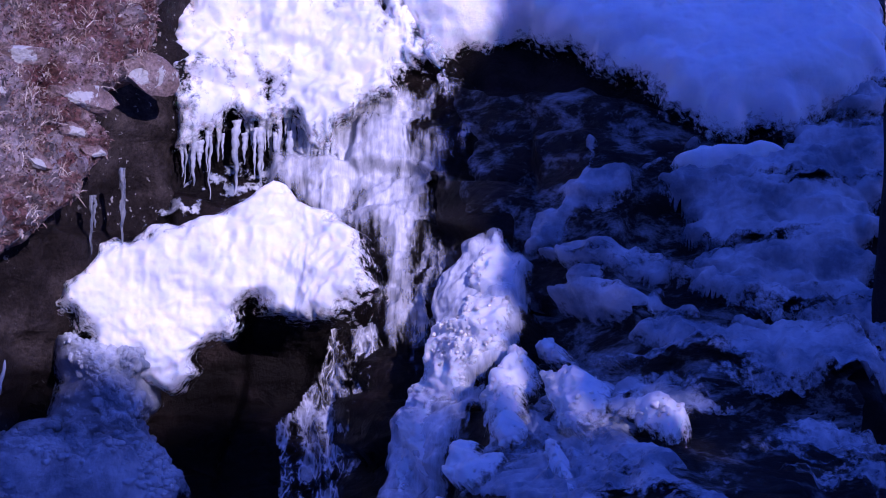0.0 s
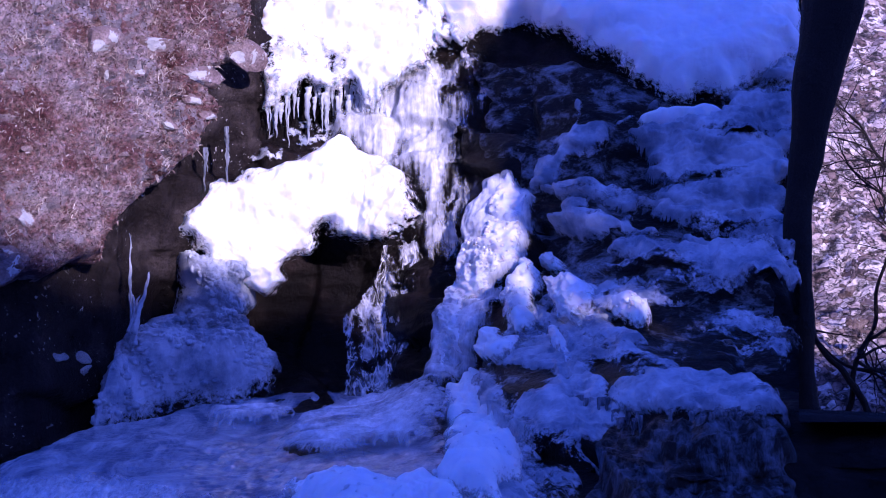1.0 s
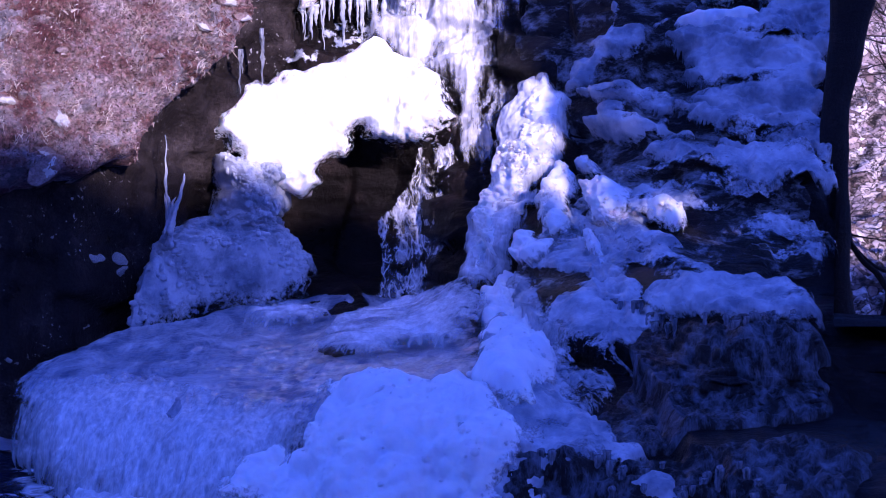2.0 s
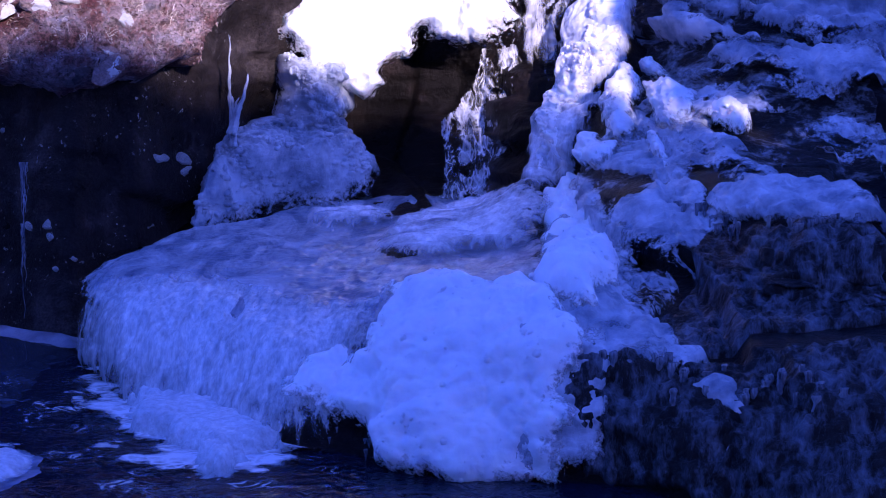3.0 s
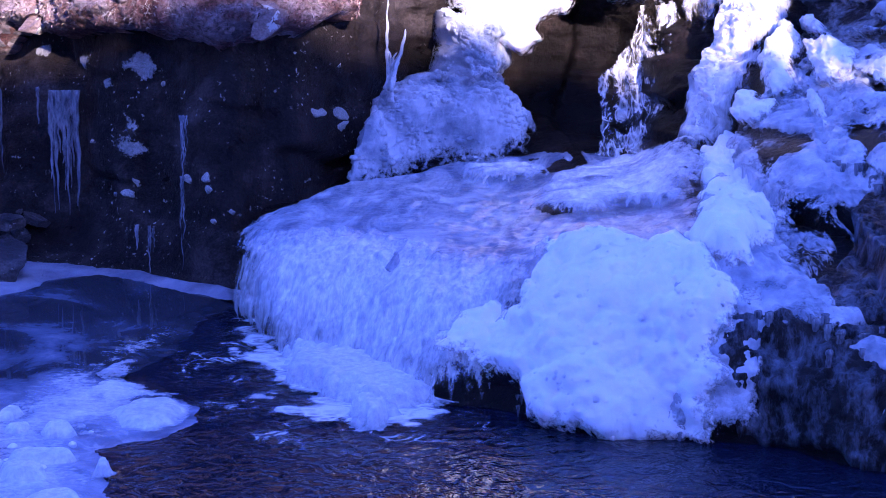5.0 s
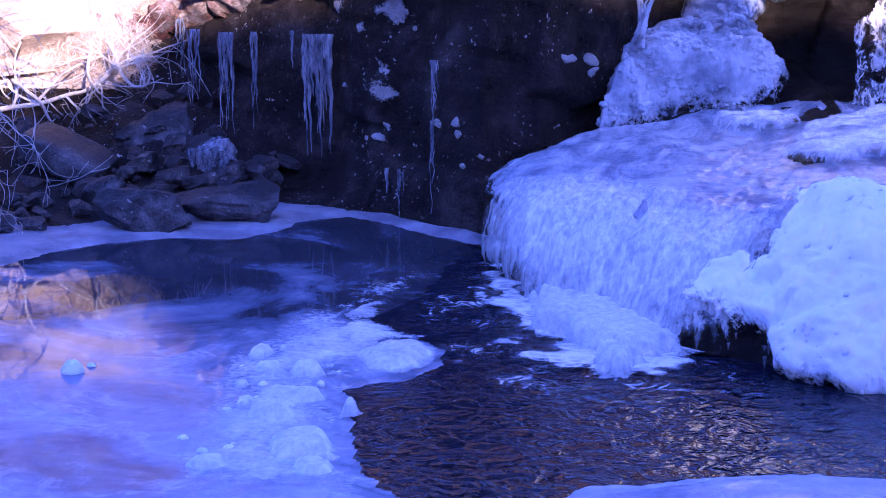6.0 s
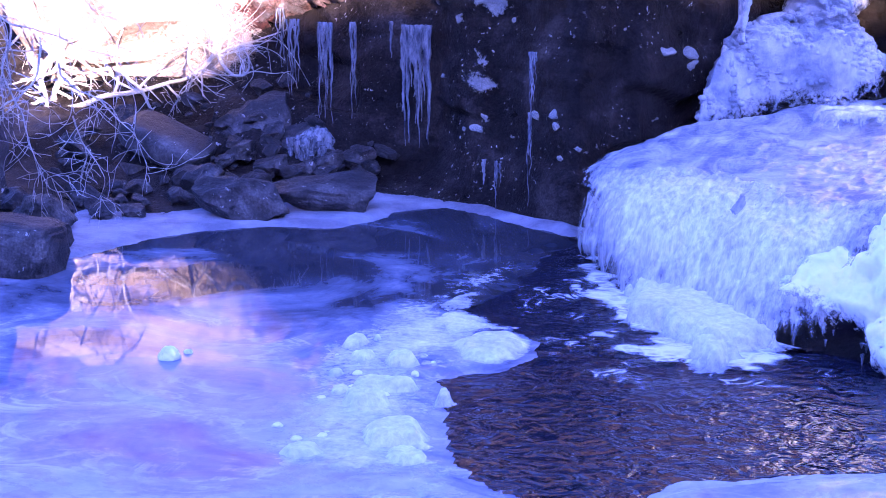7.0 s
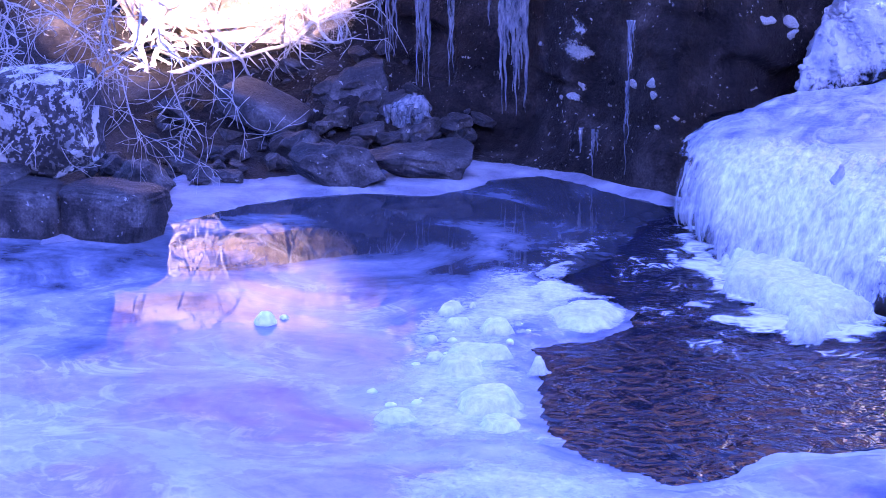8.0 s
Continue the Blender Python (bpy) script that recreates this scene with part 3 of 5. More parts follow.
    keep = ok[:-1, :-1] & ok[1:, :-1] & ok[:-1, 1:] & ok[1:, 1:]
    ob = new(name, grid_mesh(name, P, keep, material, bare))
    SURFACE[ob.name] = (P, N, np.where(bare < 0.35, sd, -1.0))
    return tagged(ob, label, category)


def crumbs(parent, count, small, large, material, rim=0.12, seed=1, squash=0.8, sink=0.2):
    """Frozen spray: small lumps grown together on a skin, thickest along its rim."""
    P, N, sd = SURFACE[parent.name]
    rnd = np.random.RandomState(seed)
    flat_sd, Q = sd.ravel(), P.reshape(-1, 3)
    w = np.where((flat_sd > -0.015) & (Q[:, 2] > 0.0), 0.12 + np.exp(-(flat_sd / rim) ** 2), 0.0)
    w = w * np.clip(0.5 + 2.2 * fbm(Q * 2.4, 3, 0.5, seed + 5), 0.03, 1.5)
    pick = rnd.choice(len(w), count, p=w / w.sum())
    R = small + (large - small) * rnd.rand(count) ** 2.5
    balls = []
    for level in (2, 3):
        bm = bmesh.new()
        bmesh.ops.create_icosphere(bm, subdivisions=level, radius=1.0)
        balls.append((np.array([v.co[:] for v in bm.verts]), np.array([[v.index for v in f.verts] for f in bm.faces])))
        bm.free()
    verts, faces, n = [], [], 0
    for i, r in zip(pick, R):
        D, F = balls[int(r > 0.03)]
        p, m = Q[i], N.reshape(-1, 3)[i]
        off = rnd.rand(3) * 90
        B = D * (r * (1 + 0.7 * (lobes(D * 1.3 + off, seed) - 0.6) + 0.3 * grain(D * 3.1 + off, seed)))[:, None]
        B = B * rnd.uniform(0.7, 1.3, 3)
        B = B - (B @ m)[:, None] * m * (1 - squash)
        verts.append(B + p - m * r * sink)
        faces.append(F + n)
        n += len(D)
    me = bpy.data.meshes.new("crust")
    me.from_pydata(np.concatenate(verts).tolist(), [], np.concatenate(faces).tolist())
    me.polygons.foreach_set("use_smooth", [True] * len(me.polygons))
    me.materials.append(material)
    ob = tagged(new("crust", me), kind="stuff")
    ob.parent = parent
    ob.matrix_parent_inverse = parent.matrix_world.inverted()
    return ob


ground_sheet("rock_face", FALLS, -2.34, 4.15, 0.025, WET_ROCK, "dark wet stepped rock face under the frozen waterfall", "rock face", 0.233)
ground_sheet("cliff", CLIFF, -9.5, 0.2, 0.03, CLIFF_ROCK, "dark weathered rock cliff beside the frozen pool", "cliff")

SHELF = [(-1.32, 6.53), (-1.26, 6.82), (-1.16, 7.04), (-0.95, 7.31), (-0.64, 7.38), (-0.35, 7.46), (-0.15, 7.54), (0.0, 7.7), (0.14, 7.88), (0.32, 7.7), (0.61, 7.45), (0.8, 7.08), (0.86, 6.4), (0.74, 6.05), (0.44, 6.2), (0.22, 6.36), (0.13, 6.46), (0.01, 6.3), (-0.1, 6.12), (-0.24, 6.0), (-0.28, 5.8), (-0.38, 5.66), (-0.5, 5.6), (-0.66, 5.65), (-1.07, 5.98), (-1.0, 6.2), (-1.18, 6.31)]
COLUMN = [(-1.74, 3.7), (-1.8, 4.7), (-1.55, 5.15), (-1.22, 5.4), (-1.2, 6.3), (-0.6, 6.2), (-0.54, 5.6), (-0.6, 5.32), (-0.49, 4.86), (-0.32, 4.44), (-0.42, 4.18), (-0.84, 4.02), (-1.02, 4.08), (-1.37, 3.98)]
UPPER = [(-0.47, 10.43), (-0.51, 9.58), (-0.44, 9.13), (-0.44, 8.75), (-0.36, 8.3), (-0.2, 8.2), (-0.05, 8.5), (0.2, 8.62), (0.43, 8.35), (0.72, 8.25), (1.02, 8.4), (1.27, 9.06), (1.2, 9.4), (1.12, 10.43)]
CURTAIN = [(0.06, 7.8), (0.1, 8.3), (0.3, 8.62), (0.94, 8.75), (1.29, 9.0), (1.33, 8.22), (1.25, 7.22), (1.1, 6.3), (1.0, 5.67), (0.9, 5.7), (0.8, 6.6), (0.68, 7.1), (0.5, 7.44), (0.24, 7.7)]
TOPR = [(0.95, 10.43), (1.1, 9.6), (1.3, 9.3), (1.84, 9.62), (2.23, 9.6), (2.5, 9.3), (2.66, 8.9), (2.96, 8.62), (3.33, 8.66), (3.66, 8.95), (3.95, 9.3), (4.0, 10.31), (3.9, 10.73)]
STREAK = [(1.42, 7.06), (1.57, 7.21), (1.71, 7.04), (1.8, 6.89), (1.75, 6.44), (1.62, 6.0), (1.47, 5.58), (1.36, 4.96), (1.21, 4.4), (1.0, 4.0), (0.88, 4.1), (0.98, 4.85), (1.18, 5.46), (1.26, 6.08), (1.35, 6.66)]
HOLLOW = [(0.5, 6.3), (0.75, 6.2), (0.72, 5.53), (0.6, 5.0), (0.57, 4.05), (0.18, 4.1), (0.22, 5.1), (0.37, 5.58), (0.46, 5.9)]
KNOB1 = [(1.6, 5.9), (1.74, 5.84), (1.73, 5.44), (1.62, 5.0), (1.46, 4.95), (1.46, 5.25)]
KNOB2 = [(1.8, 5.62), (2.0, 5.85), (2.14, 5.7), (2.08, 5.37), (1.94, 5.0), (1.82, 5.1)]
LEDGE1 = [(2.55, 8.2), (2.73, 8.36), (3.14, 8.38), (3.28, 8.24), (3.14, 8.05), (2.77, 7.98), (2.56, 8.0)]
MIDSNOW = [(1.84, 7.02), (2.17, 7.3), (2.47, 7.13), (2.48, 6.65), (2.22, 6.47), (1.88, 6.5)]
DIAG = [(1.66, 7.05), (1.94, 7.76), (2.04, 8.0), (2.12, 8.46), (2.19, 8.41), (2.16, 8.1), (2.22, 8.2), (2.56, 8.32), (2.48, 8.11), (2.12, 7.64), (1.88, 7.09)]
STEPTOP = [(1.93, 4.21), (1.9, 4.02), (2.17, 4.08), (2.49, 4.06), (2.9, 4.04), (3.0, 4.46), (2.62, 4.52), (2.26, 4.52), (2.06, 4.4)]
SLOPE = [(1.2, 2.8), (1.2, 3.29), (1.23, 3.62), (1.51, 3.95), (1.71, 4.12), (1.9, 4.28), (1.92, 4.0), (1.83, 3.6), (1.54, 3.2), (1.24, 2.58)]
HEAP = [(0.64, 2.36), (0.74, 2.75), (0.86, 3.05), (1.04, 3.2), (1.2, 3.25), (1.26, 3.05), (1.22, 2.7), (1.06, 2.12), (0.9, 2.05), (0.76, 2.08)]
BILLOW = [(0.95, 3.95), (1.18, 4.3), (1.28, 4.25), (1.3, 3.75), (1.25, 3.3), (1.0, 3.1), (0.84, 3.1), (0.9, 3.5), (0.88, 3.75)]
BLOCK = [(-0.15, 2.36), (0.16, 2.38), (0.4, 2.28), (0.67, 2.4), (0.85, 2.14), (0.98, 1.91), (1.02, 1.74), (0.95, 1.5), (0.86, 1.25), (0.8, 0.95), (0.66, 0.84), (0.5, 0.86), (0.36, 0.84), (0.27, 0.78), (0.15, 0.82), (0.02, 0.91), (-0.14, 0.91), (-0.3, 1.0), (-0.45, 1.14), (-0.62, 1.2), (-0.78, 1.34), (-0.82, 1.5), (-0.63, 1.68), (-0.42, 1.76), (-0.22, 1.7), (-0.14, 2.0)]
FALL = [(-2.42, 0.9), (-2.42, 1.95), (-2.38, 2.3), (-1.91, 2.65), (-1.46, 2.75), (-1.0, 2.6), (-0.52, 2.45), (0.0, 2.35), (0.1, 1.69), (-0.2, 1.3), (-0.5, 0.85), (-0.8, 0.4), (-1.2, 0.12), (-1.46, 0.02), (-1.92, 0.6), (-2.2, 0.8)]
PLATFORM = [(-2.45, 1.9), (-2.4, 2.79), (-1.95, 3.75), (-1.02, 4.1), (-0.23, 4.2), (0.68, 4.1), (0.98, 3.7), (0.82, 2.25), (0.01, 1.95), (-0.65, 1.9), (-1.52, 1.85), (-2.03, 1.8)]
GLAZE1 = [(1.87, 3.9), (2.4, 4.05), (2.9, 4.05), (2.8, 2.72), (1.91, 2.44), (1.3, 2.2), (1.25, 2.45), (1.66, 3.13)]
GLAZE2 = [(1.3, 2.0), (1.65, 2.2), (2.42, 2.3), (2.8, 2.2), (2.5, 1.0), (1.54, 0.93), (1.6, 1.54), (1.48, 1.9)]
PLATFOAM = [(-0.33, 3.02), (-0.27, 3.46), (0.07, 3.72), (0.63, 3.92), (0.95, 4.0), (1.0, 3.6), (0.86, 3.18), (0.45, 3.1), (0.25, 2.89), (-0.09, 2.9)]
PLATCREST = [(-1.0, 3.8), (-0.83, 3.9), (-0.46, 3.8), (-0.1, 3.7), (-0.3, 3.55), (-0.78, 3.5)]
LOWICE = [(0.9, 1.7), (1.2, 1.85), (1.5, 1.97), (1.82, 1.97), (1.75, 1.45), (1.6, 1.0), (0.9, 0.95), (0.84, 1.3)]
LEDGE2 = [(0.88, 2.03), (1.06, 2.07), (1.32, 2.2), (1.57, 2.32), (1.66, 2.22), (1.47, 2.03), (1.18, 1.69), (0.9, 1.62), (0.86, 1.82)]
LEDGE3 = [(1.42, 1.8), (1.6, 1.93), (1.72, 1.9), (1.78, 1.7), (1.89, 1.58), (1.7, 1.58), (1.56, 1.7)]
LEDGE4 = [(1.63, 1.43), (1.81, 1.55), (1.7, 1.34), (1.56, 1.28)]
waterfall = tagged(new("waterfall"), "half-frozen stream falling in steps into the pool", "waterfall")
waterfall.location = (-0.5, 12.0, 0.0)


def of_fall(make):
    """Builds a piece of running water as a part of the waterfall."""
    def made(*args, **words):
        ob = make(*args, **words)
        ob.parent = waterfall
        ob.matrix_parent_inverse = Matrix.Translation(waterfall.location).inverted()
        del ob["category"]
        return ob
    return made


SMALL = ((0.3, 0.07), (0.14, 0.035), (0.07, 0.015))
DOWN = (5.0, 5.0, 0.9)
shelf = skin("snow_shelf", FRONT, SHELF, SNOW, 0.30, ((0.8, 0.14), (0.34, 0.1), (0.17, 0.05), (0.08, 0.025)), 0.12, 0.12, cell=0.012, seed=1, crust=0.025, reach=0.14, sink=0.6, label="thick white snow shelf overhanging the dark hollow")
column = skin("ice_column", FRONT, COLUMN, RIME, 0.3, ((0.5, 0.32), (0.22, 0.18), (0.1, 0.07), (0.045, 0.025)), 0.05, 0.26, cell=0.011, crust=0.03, seed=2, reach=0.05, label="lumpy frozen ice column below the snow shelf", category="ice")
cascade = skin("frozen_cascade", FALLS, UPPER, SNOW, 0.13, ((0.45, 0.2), (0.2, 0.12), (0.09, 0.05), (0.05, 0.02)), 0.26, 0.16, strands=0.22, bias=0.0, cap=0.2, seed=3, reach=0.2, holes=0.1, crust=0.03, grainy=DOWN, label="white frozen cascade with snow lumps on dark rock", category="ice")
of_fall(skin)("water_curtain", FALLS, CURTAIN, FILM, 0.08, ((0.1, 0.01),), 0.12, 0.12, streaks=0.03, strands=0.14, bias=-0.02, seed=4, reach=0.26, holes=-0.06, grainy=(7, 7, 0.9), label="falling white water over a rock ledge", category="waterfall")
of_fall(skin)("water_veil", FRONT, HOLLOW, VEIL, -0.1, ((0.12, 0.06),), 0.05, 0.08, streaks=0.05, seed=33, calm=1.0, label="thin broken veil of water in the dark hollow", category="waterfall")
skin("frozen_spray", FALLS, [(-0.75, 7.35), (-0.6, 7.7), (-0.25, 8.15), (0.15, 8.15), (0.1, 7.75), (-0.2, 7.5)], RIME, 0.015, ((0.05, 0.03),), 0.1, 0.06, cell=0.01, seed=44, crust=0.012, holes=0.8, grainy=(9, 9, 9), calm=0.0, label="specks of frozen spray on wet rock", category="ice")
upper = skin("upper_snow", FALLS, TOPR, SOFT_SNOW, 0.24, ((0.8, 0.2), (0.36, 0.1), (0.16, 0.035)), 0.12, 0.36, seed=5, crust=0.015, reach=0.12, bias=-0.12, label="smooth thick snow on the upper ledge")
of_fall(skin)("side_water", FALLS, [(1.2, 7.3), (1.42, 7.1), (1.36, 6.65), (1.25, 6.06), (1.12, 5.3), (0.98, 5.1), (0.93, 5.99), (0.93, 6.53), (1.0, 7.0)], FILM, 0.05, ((0.1, 0.02),), 0.08, 0.12, streaks=0.04, strands=0.12, seed=37, reach=0.3, holes=0.1, grainy=(7, 7, 1.2), label="thin film of falling water on dark rock", category="waterfall")
chute = of_fall(skin)("water_chute", FALLS, STREAK, SNOW, 0.12, ((0.24, 0.09), (0.1, 0.035), (0.05, 0.018)), 0.08, 0.14, strands=0.14, crust=0.03, seed=6, reach=0.16, label="frothing white water chute with frozen edges", category="waterfall")
of_fall(skin)("chute_water", FALLS, STREAK, MIST, 0.14, ((0.24, 0.08), (0.1, 0.035)), 0.08, 0.12, streaks=0.025, bias=-0.05, crust=0.012, seed=36, sink=0.6, reach=0.12, holes=-0.25, grainy=DOWN, label="white water sliding down the chute", category="waterfall")
knobs = [skin("snow_lump", FALLS, k, SNOW, 0.2, ((0.2, 0.1), (0.1, 0.05)), 0.05, 0.12, seed=8 + i, label="rounded crusted snow lump on wet rock") for i, k in enumerate((KNOB1, KNOB2))]
for k, (x, q, w, d) in enumerate(((1.83, 6.06, 0.07, 0.12), (1.37, 4.6, 0.12, 0.3), (1.53, 4.97, 0.11, 0.26), (2.26, 5.47, 0.12, 0.16), (1.75, 4.55, 0.1, 0.2))):
    ring = [(x + w * math.cos(a), q + d * math.sin(a)) for a in (0, 0.9, 1.8, 2.7, 3.6, 4.5, 5.4)]
    knobs.append(skin("snow_lump", FALLS, ring, SNOW, 0.12, ((0.14, 0.08), (0.07, 0.04)), 0.07, 0.1, seed=70 + k, label="small crusted snow lump beside the chute"))
skin("frosted_snow", FALLS, [(1.35, 4.3), (1.45, 5.0), (1.75, 5.6), (1.95, 6.0), (2.15, 5.3), (2.4, 4.7), (1.95, 4.35), (1.7, 4.1)], RIME, 0.03, ((0.2, 0.06), (0.09, 0.04), (0.05, 0.02)), 0.14, 0.1, cap=0.14, seed=78, holes=0.2, calm=0.5, label="broken icy snow over wet rock")
pillow = skin("snow_pillow", FALLS, LEDGE1, SOFT_SNOW, 0.2, ((0.5, 0.12), (0.2, 0.03)), 0.05, 0.2, seed=11, crust=0.01, label="snow pillow on a rock ledge")
HIGH = [(2.6, 7.8), (3.31, 8.4), (3.85, 8.9), (3.5, 6.3), (2.9, 6.6), (2.7, 6.85), (2.64, 7.3)]
LOW = [(2.13, 6.1), (2.55, 6.66), (2.82, 6.7), (3.55, 6.45), (3.25, 5.1), (2.9, 4.75), (2.3, 4.85), (2.0, 5.1), (1.95, 5.4), (2.07, 5.7)]
bank = skin("snow_bank", FALLS, HIGH, RIME, 0.06, ((0.3, 0.1), (0.15, 0.08), (0.08, 0.045), (0.045, 0.02)), 0.2, 0.1, seed=12, label="rough layered snow on stepped rock ledges", bias=-0.06, layers=0.34, cap=0.14, holes=0.12)
skin("snow_bank", FALLS, LOW, RIME, 0.05, ((0.3, 0.09), (0.14, 0.07), (0.07, 0.04)), 0.16, 0.1, seed=47, label="thin streaked snow on dark rock ledges", bias=-0.02, layers=0.32, cap=0.14, holes=0.64)
skin("snow_patch", FALLS, MIDSNOW, RIME, 0.05, SMALL, 0.3, 0.1, layers=0.3, cap=0.12, holes=0.3, seed=13, label="thin snow patch on dark rock")
skin("snow_rib", FALLS, DIAG, RIME, 0.06, SMALL, 0.12, 0.1, seed=14, label="narrow snow rib along a rock seam")
skin("thin_frost", FALLS, [(1.34, 8.9), (1.7, 9.0), (2.1, 9.2), (2.56, 9.0), (3.0, 8.8), (3.85, 9.0), (3.2, 4.96), (2.01, 4.77), (1.41, 3.9), (1.4, 4.67), (1.74, 5.98), (1.79, 6.81), (1.54, 7.41), (1.29, 7.33)], FROSTED, 0.012, (), 0.15, 0.05, seed=21, crust=0.01, label="thin broken frost over wet rock", category="frost")
skin("step_snow", FALLS, STEPTOP, RIME, 0.035, ((0.2, 0.05), (0.09, 0.03), (0.05, 0.015)), 0.14, 0.08, cap=0.12, holes=0.34, seed=15, label="snow on top of a dark rock step")
slope = skin("snow_slope", FALLS, SLOPE, RIME, 0.04, ((0.2, 0.06), (0.1, 0.04), (0.05, 0.02)), 0.12, 0.1, bias=-0.06, cap=0.2, holes=0.08, seed=16, calm=0.6, label="crusted snow slope beside the rock step")
heap = skin("billowing_snow", FALLS, HEAP, SOFT_SNOW, 0.24, ((0.5, 0.16), (0.24, 0.12), (0.12, 0.06), (0.06, 0.025)), 0.1, 0.2, seed=17, sink=0.7, crust=0.02, label="billowing rounded snow heap beside the platform")
skin("snow_billow", FALLS, BILLOW, SOFT_SNOW, 0.06, ((0.24, 0.18), (0.13, 0.1), (0.07, 0.04)), 0.1, 0.12, seed=27, sink=0.65, crust=0.016, calm=0.8, label="piled snow lumps along the foot of the chute")
block = skin("snow_block", FALLS, BLOCK, SOFT_SNOW, 0.13, ((0.6, 0.2), (0.32, 0.16), (0.16, 0.09), (0.08, 0.035)), 0.16, 0.2, seed=18, sink=0.68, crust=0.02, reach=0.2, holes=-0.6, grainy=(3, 3, 2), calm=0.9, label="large rounded snow mass at the pool's edge")
skin("ice_crust", FALLS, [(0.5, 2.3), (0.8, 3.0), (0.95, 3.9), (1.3, 4.4), (1.5, 4.0), (1.4, 3.2), (1.35, 2.5), (1.6, 2.2), (1.4, 1.9), (1.15, 1.5), (1.0, 0.95), (0.3, 0.75), (-0.3, 1.0), (0.2, 1.6)], RIME, 0.03, ((0.3, 0.08), (0.12, 0.05), (0.06, 0.02)), 0.12, 0.14, seed=29, crust=0.02, streaks=0.04, holes=0.1, grainy=(4, 4, 1.5), calm=0.5, reach=0.2, label="streaked ice crust between the snow masses", category="ice")
for k, (ring, text) in enumerate(((LEDGE2, "snow crust on the lower rock ledge"), (LEDGE3, "snow patch on a dark rock step"), (LEDGE4, "small snow patch on wet rock"))):
    skin("ledge_snow", FALLS, ring, RIME, 0.05, ((0.2, 0.05), (0.08, 0.02)), 0.1, 0.1, seed=51 + k, holes=0.05, label=text)
of_fall(skin)("water_apron", FALLS, FALL, FROTH, 0.07, ((0.5, 0.08), (0.2, 0.03)), 0.08, 0.3, streaks=0.04, seed=19, calm=0.9, reach=0.6, crust=0.012, label="white water spilling over a broad rock apron", category="waterfall")
of_fall(skin)("platform_ice", FALLS, PLATFORM, SHEEN, 0.05, ((0.7, 0.05), (0.3, 0.03)), 0.05, 0.4, seed=22, crust=0.012, calm=1.0, label="blue ice and shallow water on the rock platform", category="ice")
of_fall(skin)("platform_foam", FALLS, PLATFOAM, MIST, 0.16, ((0.3, 0.06), (0.12, 0.02)), 0.16, 0.2, seed=23, crust=0.012, calm=1.0, reach=0.3, holes=-0.1, grainy=(1.5, 4, 2), label="white foam racing over the rock platform", category="foam")
of_fall(skin)("platform_foam", FALLS, PLATCREST, MIST, 0.15, ((0.2, 0.05), (0.1, 0.02)), 0.12, 0.14, seed=26, crust=0.014, calm=1.0, reach=0.2, holes=0.1, grainy=(1.5, 4, 2), label="thin crest of white water", category="foam")
low = skin("glazed_step", FALLS, LOWICE, GLAZE, 0.02, ((0.1, 0.03), (0.05, 0.02)), 0.12, 0.08, streaks=0.03, calm=0.0, seed=20, label="glazed ice over a low rock step", category="ice")
skin("ice_sheet", FALLS, GLAZE1, GLAZE, 0.02, ((0.1, 0.03), (0.05, 0.02)), 0.12, 0.08, streaks=0.03, calm=0.0, seed=24, label="dim ice hanging down a rock step", category="ice")
skin("ice_sheet", FALLS, GLAZE2, GLAZE, 0.02, ((0.1, 0.03), (0.05, 0.02)), 0.12, 0.08, streaks=0.03, calm=0.0, seed=25, label="dim ice running down the lower rock step", category="ice")

crumbs(column, 1400, 0.008, 0.03, RIME, 0.3, 2, 0.7, 0.3)
crumbs(chute, 260, 0.006, 0.02, SNOW, 0.1, 9, 0.7, 0.3)
crumbs(heap, 60, 0.006, 0.022, SNOW, 0.05, 7, 0.7, 0.3)
crumbs(block, 120, 0.006, 0.022, SNOW, 0.05, 8, 0.7, 0.3)
crumbs(slope, 200, 0.006, 0.024, RIME, 0.1, 10, 0.7, 0.3)
for i, k in enumerate(knobs):
    crumbs(k, 70 if i < 2 else 25, 0.008, 0.022, SNOW, 0.2, 60 + i, 0.8, 0.4)

